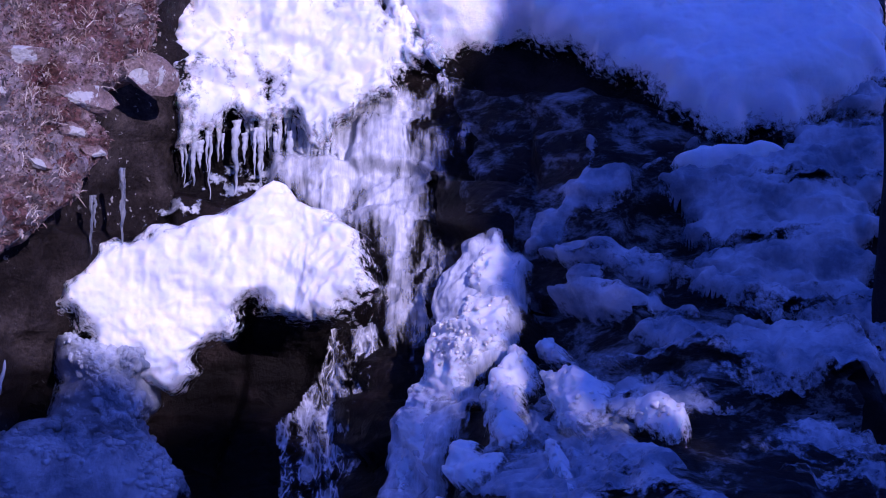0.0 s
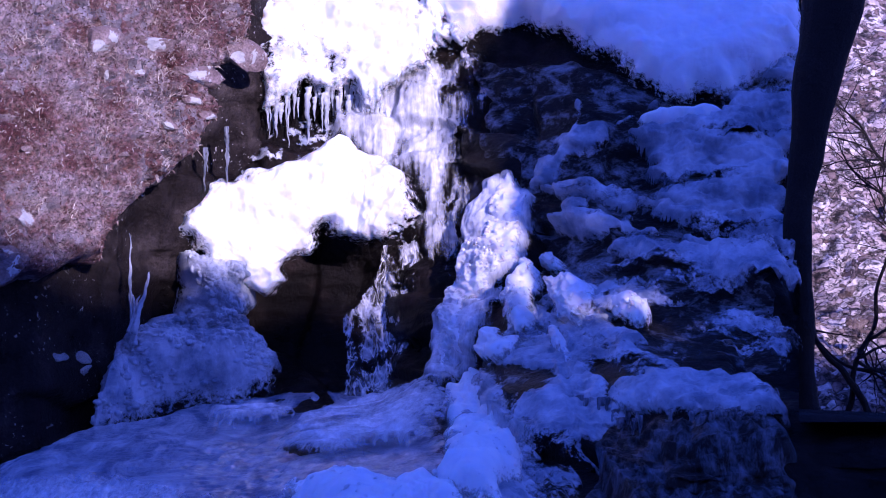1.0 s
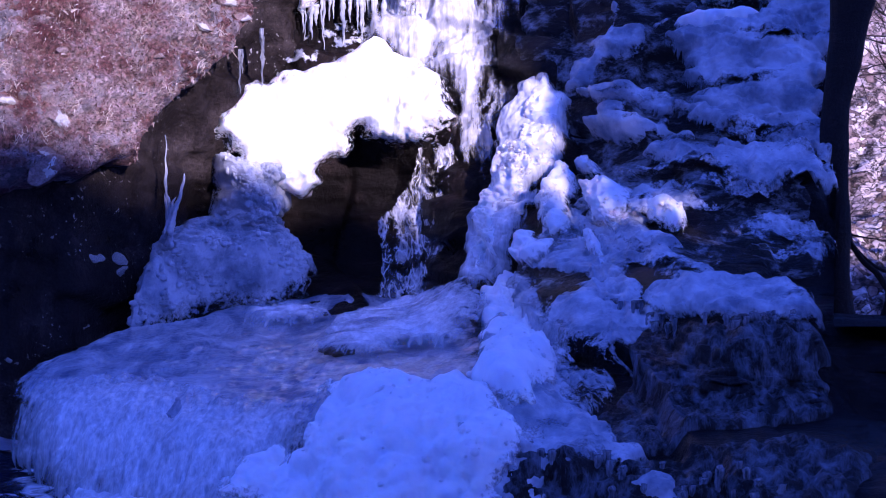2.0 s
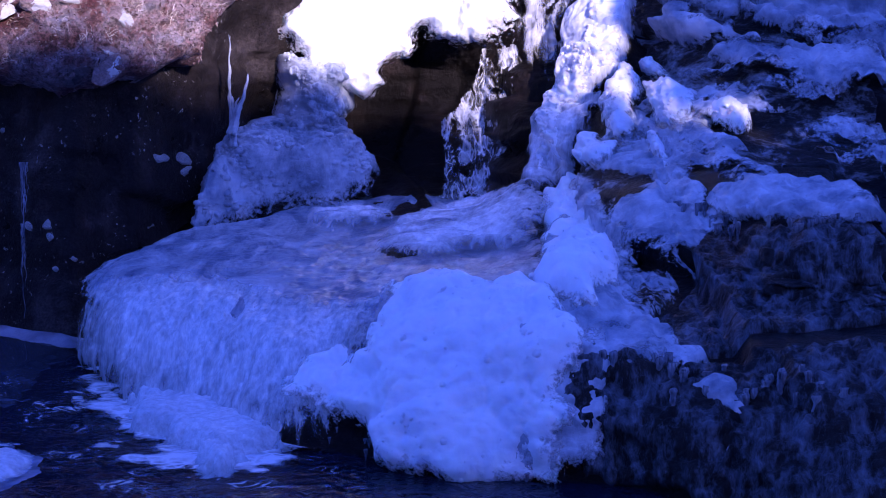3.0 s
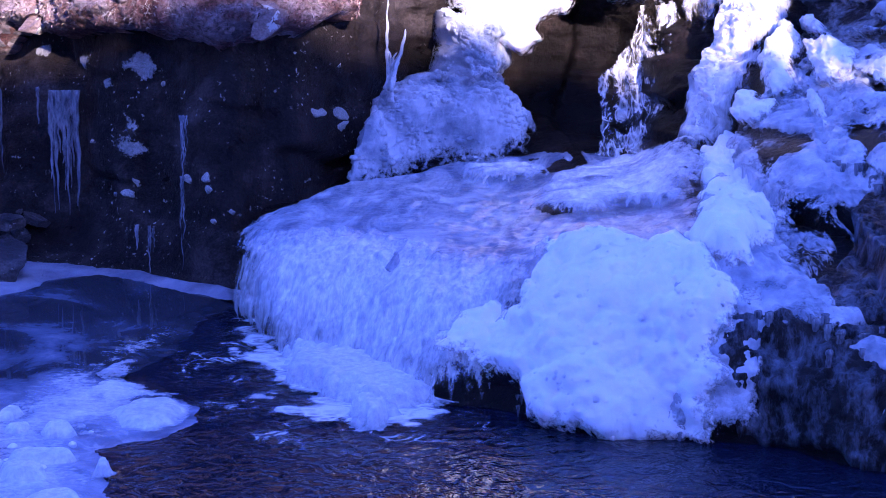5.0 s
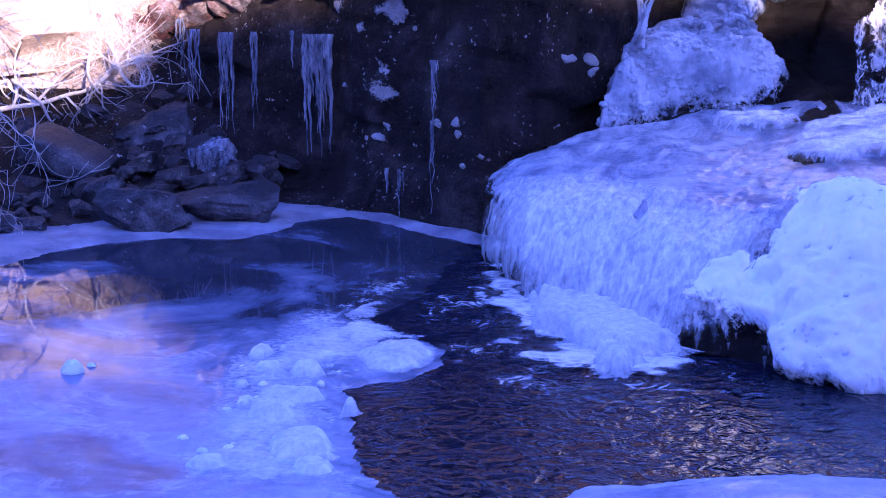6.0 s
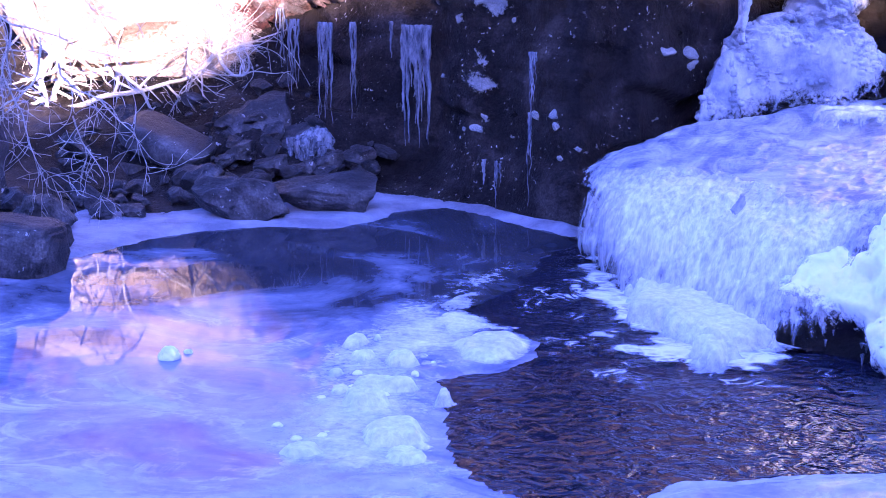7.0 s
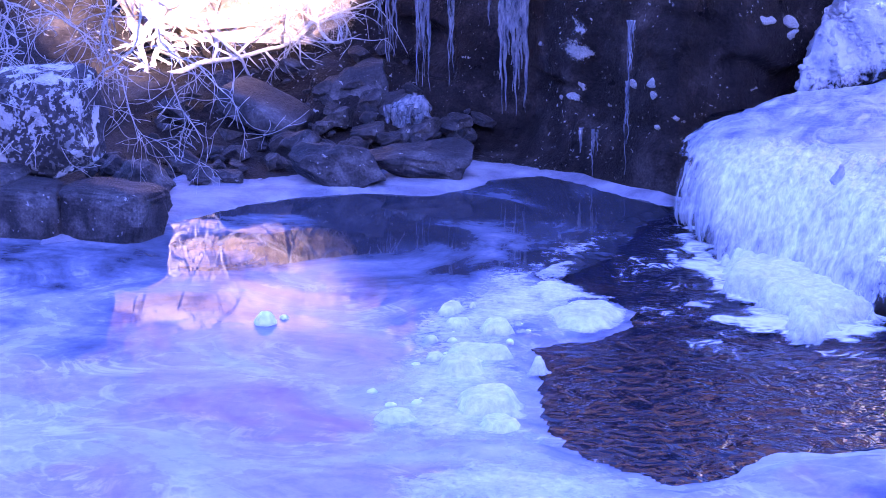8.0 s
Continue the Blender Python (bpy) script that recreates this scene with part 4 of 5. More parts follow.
# ---- pool ----
def flat(name, outline, z, material, cell=0.04, label="", category="", kind="", rise=0.0, rag=0.05, seed=1, lump=0.0, lobe=0.0, size=0.2, reach=0.08, holes=0.0):
    """A level sheet within a ragged outline, whose rim dips under the water."""
    o = np.array(outline, float)
    X, Y = np.meshgrid(np.arange(o[:, 0].min() - 0.2, o[:, 0].max() + 0.2, cell), np.arange(o[:, 1].min() - 0.2, o[:, 1].max() + 0.2, cell))
    P = np.stack([X, Y, np.zeros_like(X)], -1)
    sd = inside(X, Y, o)
    if rag:
        sd = sd + rag * (1.3 * fbm(P * 2.5, 5 if cell < 0.025 else 3, 0.6, seed) + 0.8 * fbm(P * 9.0, 4 if cell < 0.025 else 1, 0.6, seed + 11))
    k = np.clip((sd - 0.5 * reach * (rise > 0)) / min(0.14, 0.4 * float(sd.max())), 0, 1)
    k = k * k * (3 - 2 * k)
    P[..., 2] = z + rise * k - 0.06 * np.clip(-sd / 0.08, 0, 1.5)
    if lump:
        P[..., 2] += lump * k * np.clip(fbm(P * 1.6, 5, 0.55, seed + 3) + 0.2, 0, 1)
    if lobe:
        P[..., 2] += lobe * k * lobes(P / size + seed, seed) + 0.5 * lobe * k * lobes(P / (0.45 * size), seed + 2)
    ok = sd > -0.1
    bare = np.clip(1 - sd / reach, 0, 1.3)
    if holes:
        bare = np.maximum(bare, np.clip(holes + 1.5 * fbm(P * 1.8, 4, 0.55, seed + 9), 0, 1.2))
    return tagged(new(name, grid_mesh(name, P, ok[:-1, :-1] & ok[1:, :-1] & ok[:-1, 1:] & ok[1:, 1:], material, bare)), label, category, kind=kind)


flat("water", [(-12, 4), (5, 4), (5, 18), (-12, 18)], 0.0, WATER, 0.2, "dark rippled pool water below the falls", "water", "structure", rag=0)
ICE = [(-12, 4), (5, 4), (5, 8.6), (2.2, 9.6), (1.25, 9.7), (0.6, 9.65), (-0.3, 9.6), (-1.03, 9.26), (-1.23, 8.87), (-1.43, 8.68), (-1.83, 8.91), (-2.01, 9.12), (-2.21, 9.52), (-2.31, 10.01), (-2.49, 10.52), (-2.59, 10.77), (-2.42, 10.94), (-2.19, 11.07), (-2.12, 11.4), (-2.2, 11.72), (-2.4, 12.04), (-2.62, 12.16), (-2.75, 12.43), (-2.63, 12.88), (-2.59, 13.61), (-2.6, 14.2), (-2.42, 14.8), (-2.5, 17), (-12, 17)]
flat("pond_ice", ICE, 0.004, POND_ICE, 0.03, "blue-grey pool ice dusted with snow, reflection and haze painted in", "ice", rise=0.03, rag=0.04)

# ---- around the place ----
def hill(name, x0, x1, y0, y1, height, cell, material, label, seed=1, bumps=0.8):
    X, Y = np.meshgrid(np.linspace(x0, x1, int((x1 - x0) / cell)), np.linspace(y0, y1, max(3, int(abs(y1 - y0) / cell))))
    P = np.stack([X, Y, height(X, Y)], -1)
    P[..., 2] += bumps * fbm(P * 0.25, 5, 0.5, seed)
    return tagged(new(name, grid_mesh(name, P, np.ones((P.shape[0] - 1, P.shape[1] - 1), bool), material)), label, "hill", kind="structure")


# Unseen occluder: each bump and dip sets where its shadow edge falls.
def shade_skyline(x, y):
    top = 18.0 + 0.13 * np.exp(-((x - 14.3) / 1.0) ** 2) + 0.5 * np.exp(-((x - 17.6) / 0.5) ** 2) + 0.4 * np.exp(-((x - 16.2) / 0.75) ** 2) + 0.06 * np.sin(x * 1.1) + 0.05 * np.sin(x * 2.7 + 1) - 1.3 * np.exp(-((x - 9.5) / 0.9) ** 2) - 0.5 * np.exp(-((x - 11.0) / 0.6) ** 2) + 0.35 / (1 + np.exp((x - 7.8) * 4.0)) + 0.7 / (1 + np.exp((22.2 - x) * 3.0)) - 1.05 / (1 + np.exp((18.15 - x) * 7.0)) / (1 + np.exp((x - 21.0) * 3.0))
    return np.clip((-10 - y) / 10, 0, 1) * top - 0.4 * np.clip((-20 - y) / 10, 0, 4)


hill("ridge", -70, 70, -60, -8, shade_skyline, 0.3, HEATH, "unseen heath rise added behind the stream to shade the falls", bumps=0.0)
hill("hillside", 3.4, 12, 19, 27, lambda x, y: -0.5 + (y - 19) * 0.9 + (x - 5) * 0.1 + 0.3 * (lobes(np.stack([x * 1.6, y * 1.6, 0 * x], -1), 3) - 0.5) + 0.3 * (lobes(np.stack([x * 4.2, y * 4.2, 0 * x], -1), 5) - 0.5) + 0.16 * (lobes(np.stack([x * 9, y * 9, 0 * x], -1), 6) - 0.5), 0.04, HILL, "stony hillside beyond the tree", 4, bumps=0.5)
hill("back_slope", -26, -0.6, 18.6, 60, lambda x, y: 1.6 + (y - 18.6) * 0.55, 0.3, HEATH, "sunlit heath slope above the cliff", 12, bumps=0.5)
hill("near_bank", -14, 9, -9, 4.4, lambda x, y: 1.4 * np.clip((4.6 - y) / 4.5, 0, 1) - 0.2 + 0.06 * np.abs(x), 0.25, HEATH, "low heath bank on the near side", 9, bumps=0.15)
hill("ground", -500, 500, -500, 500, lambda x, y: -3.0 + 0 * x, 12.5, HEATH, "rough ground round the stream", 7)

# ---- small builders ----
def mesh_ob(name, verts, faces, material, smooth=True):
    me = bpy.data.meshes.new(name)
    me.from_pydata([tuple(map(float, v)) for v in verts], [], faces)
    if smooth:
        me.polygons.foreach_set("use_smooth", [True] * len(me.polygons))
    me.materials.append(material)
    me.update()
    return new(name, me)


def tube(points, radii, sides=6):
    """Vertices and faces of a tapered tube along points."""
    pts = [Vector(p) for p in points]
    verts, faces = [], []
    for i, p in enumerate(pts):
        d = (pts[min(i + 1, len(pts) - 1)] - pts[max(i - 1, 0)]).normalized()
        a = d.orthogonal().normalized()
        if abs(d.z) < 0.9:
            a = d.cross(Vector((0, 0, 1))).normalized()
        else:
            a = d.cross(Vector((1, 0, 0))).normalized()
        c = d.cross(a)
        for k in range(sides):
            q = 2 * math.pi * k / sides
            verts.append(p + (a * math.cos(q) + c * math.sin(q)) * radii[i])
    for i in range(len(pts) - 1):
        for k in range(sides):
            m = (k + 1) % sides
            faces.append((i * sides + k, i * sides + m, (i + 1) * sides + m, (i + 1) * sides + k))
    faces.append(tuple(range(sides))[::-1])
    faces.append(tuple(range((len(pts) - 1) * sides, len(pts) * sides)))
    return verts, faces


def boulder(name, at, size, turn, seed, material, label, cuts=14, rough=0.05, square=0.0):
    """An angular stone: a ball cut by random planes, then roughened."""
    rnd = random.Random(seed)
    bm = bmesh.new()
    bmesh.ops.create_icosphere(bm, subdivisions=4, radius=1.0)
    P = np.array([v.co[:] for v in bm.verts])
    if square:
        P = np.sign(P) * np.abs(P) ** (1 - square)
    for _ in range(cuts):
        n = np.array([rnd.gauss(0, 1) for _ in range(3)])
        n /= np.linalg.norm(n)
        d = rnd.uniform(0.45, 0.8)
        over = P @ n - d
        P = P - np.clip(over, 0, None)[:, None] * n * 0.97
    for ax in range(3):
        P[:, ax] /= abs(P[:, ax]).max()
    P = P + (P / np.linalg.norm(P, axis=1, keepdims=True)) * (rough * 1.6 * fbm(P * 2.2 + seed, 5, 0.65, seed))[:, None]
    P = P * np.array(size) / 2
    for v, p in zip(bm.verts, P):
        v.co = p
    me = bpy.data.meshes.new(name)
    bm.to_mesh(me)
    bm.free()
    me.polygons.foreach_set("use_smooth", [bool(square is None)] * len(me.polygons))
    me.materials.append(material)
    ob = new(name, me)
    ob.matrix_world = pose(*at, *turn)
    return tagged(ob, label, "rock")


# ---- left bank: stones ----
for at, size, turn, seed, m, label in (
    ((-6.06, 15.9, 0.44), (0.74, 0.5, 0.24), (8, 22, -8), 1, STONE, "tilted flat grey slab resting on rubble"),
    ((-5.54, 15.4, 0.18), (0.42, 0.4, 0.36), (0, -30, 20), 2, STONE, "pale wedge-shaped stone leaning on the slab"),
    ((-5.08, 14.9, 0.18), (0.78, 0.6, 0.46), (0, 14, 10), 3, STONE, "large dark angular boulder at the ice edge"),
    ((-4.55, 15.3, 0.17), (0.86, 0.62, 0.42), (0, 6, -6), 4, STONE, "flat-topped dark boulder at the ice edge"),
    ((-5.68, 15.35, 0.08), (0.28, 0.26, 0.24), (0, 10, 40), 5, STONE, "small grey stone on the bank"),
    ((-5.86, 14.62, 0.1), (0.26, 0.22, 0.18), (0, 24, 15), 6, STONE, "small dark stone frozen into the ice"),
    ((-5.45, 16.5, 0.5), (0.8, 0.6, 0.66), (0, 15, 0), 7, STONE, "dark heaped boulder against the cliff"),
    ((-5.05, 16.4, 0.34), (0.56, 0.5, 0.44), (0, -12, 30), 17, STONE, "dark rounded boulder against the cliff"),
    ((-6.41, 15.9, 0.14), (0.5, 0.45, 0.34), (0, 0, 30), 8, STONE, "broken dark rubble stone below the slab"),
    ((-5.95, 15.95, 0.2), (0.46, 0.4, 0.26), (10, 0, 60), 18, STONE, "dark rubble stone on the bank"),
    ((-5.97, 13.4, 0.16), (0.34, 0.3, 0.26), (0, 0, 10), 9, STONE, "squat dark stone by the ice"),
    ((-6.35, 14.1, 0.16), (0.4, 0.4, 0.34), (0, 10, 50), 19, STONE, "dark stone under hanging twigs"),
    ((-6.82, 13.3, 0.70), (0.92, 0.7, 0.74), (2, -3, 4), 10, LICHEN_STONE, "big square boulder covered in white lichen"),
    ((-6.54, 12.7, 0.15), (0.5, 0.5, 0.46), (0, 0, 4), 11, STONE, "dark square block under the lichened boulder"),
    ((-5.98, 12.75, 0.17), (0.66, 0.5, 0.44), (0, 3, -6), 12, STONE, "dark square block at the pool's corner"),
    ((-7.05, 12.9, 0.2), (0.7, 0.6, 0.5), (0, 0, 14), 13, STONE, "dark block behind the corner stones"),
):
    boulder("boulder", at, size, turn, seed, m, label, 0 if seed in (1, 10, 11, 12, 13) else 16, 0.13 if seed != 1 else 0.04, 0.1 if seed not in (1, 10, 11, 12, 13) else 0.6)

rr = random.Random(63)
for i in range(150):
    x = rr.uniform(-6.9, -4.3)
    s = rr.uniform(2.2, 4.0 if x < -4.9 else 2.8)
    q = 0.06 + 0.2 * rr.random() ** 2
    p = sheet(CLIFF, x, s)
    boulder("stone", (x, p[1] - 0.12, p[2] + q * 0.25), (q * rr.uniform(0.9, 1.5), q, q * rr.uniform(0.6, 0.9)), (rr.uniform(-20, 20), rr.uniform(-25, 25), rr.uniform(0, 180)), 700 + i, STONE, "broken dark stone in the bank's rubble", 9, 0.14)["group"] = "rubble on the bank"

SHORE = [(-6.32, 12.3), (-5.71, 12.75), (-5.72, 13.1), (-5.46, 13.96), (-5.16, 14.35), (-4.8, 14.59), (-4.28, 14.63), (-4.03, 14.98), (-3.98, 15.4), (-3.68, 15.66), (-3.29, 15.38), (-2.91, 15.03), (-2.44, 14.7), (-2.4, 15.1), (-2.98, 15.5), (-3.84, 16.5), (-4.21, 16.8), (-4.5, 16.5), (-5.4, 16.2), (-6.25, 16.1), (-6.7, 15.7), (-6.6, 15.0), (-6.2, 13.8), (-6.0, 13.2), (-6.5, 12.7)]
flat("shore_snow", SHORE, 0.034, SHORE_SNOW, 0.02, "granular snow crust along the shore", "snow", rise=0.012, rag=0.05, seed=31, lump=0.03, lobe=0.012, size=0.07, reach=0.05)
skin("heath", CLIFF, [(-9.3, 6.5), (-7.5, 6.2), (-6.3, 4.9), (-5.2, 5.1), (-4.4, 5.25), (-3.9, 5.2), (-3.4, 5.4), (-3.0, 5.3), (-2.7, 5.1), (-2.2, 5.35), (-1.75, 5.65), (-1.52, 6.0), (-1.43, 6.14), (-1.12, 6.2), (-1.01, 6.33), (-1.02, 6.45), (-0.77, 6.53), (-0.64, 6.67), (-0.5, 7), (-9.3, 7)], HEATH, 0.2, ((0.5, 0.14), (0.16, 0.1), (0.08, 0.04)), 0.1, 0.14, 0.022, seed=32, crust=0.05, label="brown heath and stones on the cliff top", category="heath")


# ---- icicles on the cliff ----
def icicle(top, length, width, seed, label, strands=1, foot=0.3, group="icicles on the cliff"):
    rnd = random.Random(seed)
    thing = None
    for k in range(strands):
        off = (rnd.uniform(-0.5, 0.5) * width if strands > 1 else 0, rnd.uniform(-0.03, 0.01))
        L = length * (1 if k == 0 else rnd.uniform(0.45, 1.0))
        r = (width * 0.5 if strands == 1 else width * (0.17 if strands < 6 else 0.1)) * rnd.uniform(0.8, 1.2)
        n = 22
        pts, rad = [], []
        for i in range(n):
            t = i / (n - 1)
            w = (0.006 * math.sin(9 * t + seed + k) + 0.004 * math.sin(23 * t + 2 * k)) * min(1, length * 2)
            pts.append((off[0] + w, off[1] + 0.4 * w, -t * L))
            rad.append(max(0.003, r * ((1 - t) * (1 - foot) + foot * (1 - t) ** 0.3) * (1 + 0.12 * math.sin(40 * t + 3 * k + seed) + 0.16 * rnd.uniform(-1, 1))))
        ob = mesh_ob("icicle" if thing is None else "strand", *tube(pts, rad, 8), CLEAR_ICE)
        if thing is None:
            thing = ob
            ob.location = top
            tagged(ob, label, "icicle", group)
        else:
            ob.parent = thing
    return thing


for i, (x, y, z, L, w, n) in enumerate((
    (-4.86, 16.42, 1.4, 0.87, 0.13, 5), (-4.64, 16.5, 1.4, 0.8, 0.07, 2), (-4.08, 16.38, 1.4, 1.0, 0.22, 9), (-2.93, 15.5, 1.3, 0.48, 0.08, 3),
    (-2.96, 15.42, 0.85, 0.72, 0.04, 2), (-3.24, 15.6, 0.44, 0.4, 0.06, 2), (-3.37, 15.7, 0.43, 0.2, 0.04, 1), (-5.2, 16.65, 1.4, 0.72, 0.1, 3), (-5.42, 17.0, 1.45, 0.5, 0.09, 3), (-4.3, 16.45, 1.42, 0.3, 0.04, 1))):
    icicle((x, y, z), L, w, 40 + i, "broad frozen curtain of fused icicles on dark rock" if n > 5 else "long slender icicle hanging on dark rock", n if n == 1 else n * 2)
mound = boulder("ice_mound", (-4.9, 16.24, 0.34), (0.34, 0.3, 0.42), (0, 0, 20), 77, CLEAR_ICE, "bulbous frozen drip mound below an icicle", 0, 0.3, None)
mound["category"] = "ice"
for i in range(7):
    icicle((-5.04 + 0.045 * i, 16.04 + 0.01 * (i % 3), 0.5 - 0.03 * (i % 4)), 0.16 + 0.06 * (i * 3 % 5), 0.075, 85 + i, "frozen drip on the ice mound", 1, 0.8, "drips on the ice mound")
for i, (x, y, z, L, w) in enumerate(((-0.73, 17.15, 3.03, 0.47, 0.11), (-0.93, 17.05, 2.86, 0.36, 0.07))):
    icicle((x, y, z), L, w, 60 + i, "pale upright icicle under the wet overhang", 2, 0.8)

# ---- lichen on the cliff ----
rnd = random.Random(5)
for x, s, r in ((-3.4, 4.88, .09), (-3.92, 4.91, .08), (-3.7, 4.62, .05), (-3.45, 4.1, .09), (-3.48, 3.79, .11), (-3.84, 3.83, .05), (-3.42, 3.35, .045), (-3.54, 3.23, .05), (-3.64, 3.16, .03), (-1.9, 4.21, .03), (-1.9, 4.08, .03), (-2.02, 4.28, .03), (-2.02, 3.42, .03), (-2.17, 3.35, .02), (-2.95, 3.48, .035), (-2.78, 3.55, .04), (-2.76, 3.42, .03), (-2.72, 2.99, .03), (-4.33, 5.03, .07), (-5.13, 5.89, .1), (-2.55, 3.14, .02), (-3.19, 4.66, .025)):
    ring = [(x + 1.4 * r * rnd.uniform(0.6, 1.2) * math.cos(a), s + 2.3 * r * rnd.uniform(0.5, 1.2) * math.sin(a)) for a in np.linspace(0, 6.0, 9)]
    skin("lichen", CLIFF, ring, LICHEN, 0.012, (), 0.03 + 0.4 * r, 0.02, 0.008, seed=int(x * 100) % 50, crust=0.004, reach=r, label="pale lichen patch on the dark cliff", category="lichen")["group"] = "lichen on the cliff"

# ---- stones in the heath ----
HP, HN, HSD = SURFACE["heath"]
HP, HN, HSD = HP.reshape(-1, 3), HN.reshape(-1, 3), HSD.ravel()


def on_heath(count, seed, tuft=1, spread=0.05, low=-9.0, high=9.0):
    """Places on the heath's own surface, gathered in tufts, with the way out of it."""
    r = np.random.RandomState(seed)
    ok = np.flatnonzero((HSD > 0.03) & (HP[:, 0] > -5.8) & (HP[:, 2] < 4.6) & (HP[:, 2] > low) & (HP[:, 2] < high))
    hub = HP[r.choice(ok, count)]
    if tuft == 1:
        return hub
    near = HP[r.choice(ok, 60000)]
    out = [near[np.argsort(((near - c) ** 2).sum(1))[:tuft]] for c in hub] if count < 400 else [HP[r.choice(ok, count * tuft)]]
    return np.concatenate(out)


rr = random.Random(88)
for i, p in enumerate(on_heath(110, 12)):
    q = 0.07 + 0.3 * rr.random() ** 1.6
    boulder("stone", (p[0], p[1] + 0.02, p[2] - 0.01), (q * 1.4, q * 0.7, q * rr.uniform(0.5, 0.9)), (rr.uniform(-20, 20), rr.uniform(-25, 25), rr.uniform(0, 60)), 800 + i, DRY_ROCK, "pale weathered stone set in the heath", 9, 0.1)["group"] = "stones in the heath"

# ---- tree at the ledge's end ----
trunk_pts, trunk_radii = [], []
for i in range(30):
    z = 0.2 + i * 0.16
    trunk_pts.append((3.6 + 0.075 * max(0.0, 1.6 - z) + 0.17 * max(0.0, z - 2.5) + 0.012 * math.sin(i * 0.9), 15.5, z))
    trunk_radii.append(0.108 + 0.09 * max(0.0, z - 2.6) + 0.05 * max(0.0, 1.0 - z) + 0.008 * math.sin(i * 1.7))
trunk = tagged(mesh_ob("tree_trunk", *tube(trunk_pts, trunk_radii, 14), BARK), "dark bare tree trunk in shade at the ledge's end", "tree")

# ---- snow on the pond ----
def clump(at, size, seed, label="rounded snow clump on the pond ice"):
    bm = bmesh.new()
    bmesh.ops.create_icosphere(bm, subdivisions=4, radius=1.0)
    P = np.array([v.co[:] for v in bm.verts])
    k = 1 + 0.35 * (lobes(P * 1.6 + seed, seed) - 0.5) + 0.18 * fbm(P * 2.2 + seed, 4, 0.6, seed)
    P = P * k[:, None] * np.array(size) / 2
    P[:, 2] = np.maximum(P[:, 2], -0.01)
    for v, p in zip(bm.verts, P):
        v.co = p
    me = bpy.data.meshes.new("snow_clump")
    bm.to_mesh(me)
    bm.free()
    me.polygons.foreach_set("use_smooth", [True] * len(me.polygons))
    me.materials.append(SNOW)
    ob = new("snow_clump", me)
    ob.location = (*at, 0.03)
    return tagged(ob, label, "snow", "snow clumps on the pond")


rnd = random.Random(11)
for i, (x, y, w, d, h) in enumerate((
    (-2.5, 9.52, .5, .56, .13), (-2.79, 10.12, .36, .42, .13), (-2.79, 10.44, .4, .34, .1), (-2.82, 10.95, .34, .4, .12), (-3.04, 10.99, .22, .28, .08), (-3.18, 11.33, .22, .26, .09),
    (-3.08, 11.44, .12, .14, .06), (-2.86, 9.2, .26, .3, .07), (-2.42, 10.24, .22, .3, .1), (-2.35, 9.26, .3, .3, .07), (-3.1, 10.62, .16, .2, .06), (-3.0, 10.3, .18, .22, .06))):
    ring = [(x + w * 0.5 * rnd.uniform(0.75, 1.15) * math.cos(a), y + d * 0.5 * rnd.uniform(0.75, 1.15) * math.sin(a)) for a in np.linspace(0, 5.7, 9)]
    flat("snow_clod", ring, 0.022, THIN_SNOW, 0.012, "low rounded snow clod on the pond ice", "snow", rise=h * 0.45, rag=0.05, seed=i, lobe=h * 0.2, size=0.2, reach=0.06)["group"] = "snow clods on the pond"
for _ in range(22):
    q = rnd.uniform(.025, .06)
    clump((rnd.gauss(-2.85, 0.16), rnd.uniform(9.4, 11.3)), (q, q, q * rnd.uniform(0.5, 0.9)), rnd.randrange(99), "small broken snow crumb on the pond ice")

clump((-4.12, 10.76), (.115, .12, .13), 7, "lone rounded snow lump on the pond ice")
clump((-4.06, 10.9), (.05, .05, .05), 9, "small broken snow crumb on the pond ice")

flat("snow_tongue", [(-2.72, 11.43), (-2.58, 11.76), (-2.3, 11.8), (-2.14, 11.54), (-2.15, 11.22), (-2.32, 11.03), (-2.55, 11.03)], 0.03, THIN_SNOW, 0.015, "smooth thick white snow tongue at the open water", "snow", rise=0.025, rag=0.06, seed=8, reach=0.1, lobe=0.02, size=0.2)
flat("snow_patch", [(-3.05, 12.2), (-3.02, 12.78), (-2.9, 13.1), (-2.66, 13.05), (-2.72, 12.52), (-2.7, 12.3), (-2.48, 12.08), (-2.3, 11.9), (-2.5, 11.7), (-2.65, 11.36), (-2.85, 11.55)], 0.03, THIN_SNOW, 0.02, "thin snow drift on the rim of the pond ice", "snow", rise=0.02, rag=0.14, seed=12, reach=0.25, holes=0.0)
flat("snow_crust", [(-1.41, 8.68), (-1.85, 8.92), (-2.2, 9.5), (-2.42, 10.4), (-2.55, 10.75), (-2.2, 11.05), (-2.13, 11.45), (-2.4, 12.02), (-2.72, 12.4), (-2.62, 13.3), (-2.58, 14.3), (-2.85, 14.0), (-3.1, 13.0), (-3.4, 12.0), (-3.4, 11.0), (-3.3, 10.0), (-3.1, 8.9), (-2.7, 7.9), (-1.6, 7.9)], 0.035, THIN_SNOW, 0.03, "patchy thin snow crust along the rim of the pond ice", "snow", rise=0.008, rag=0.12, seed=5, reach=0.6, holes=0.1)

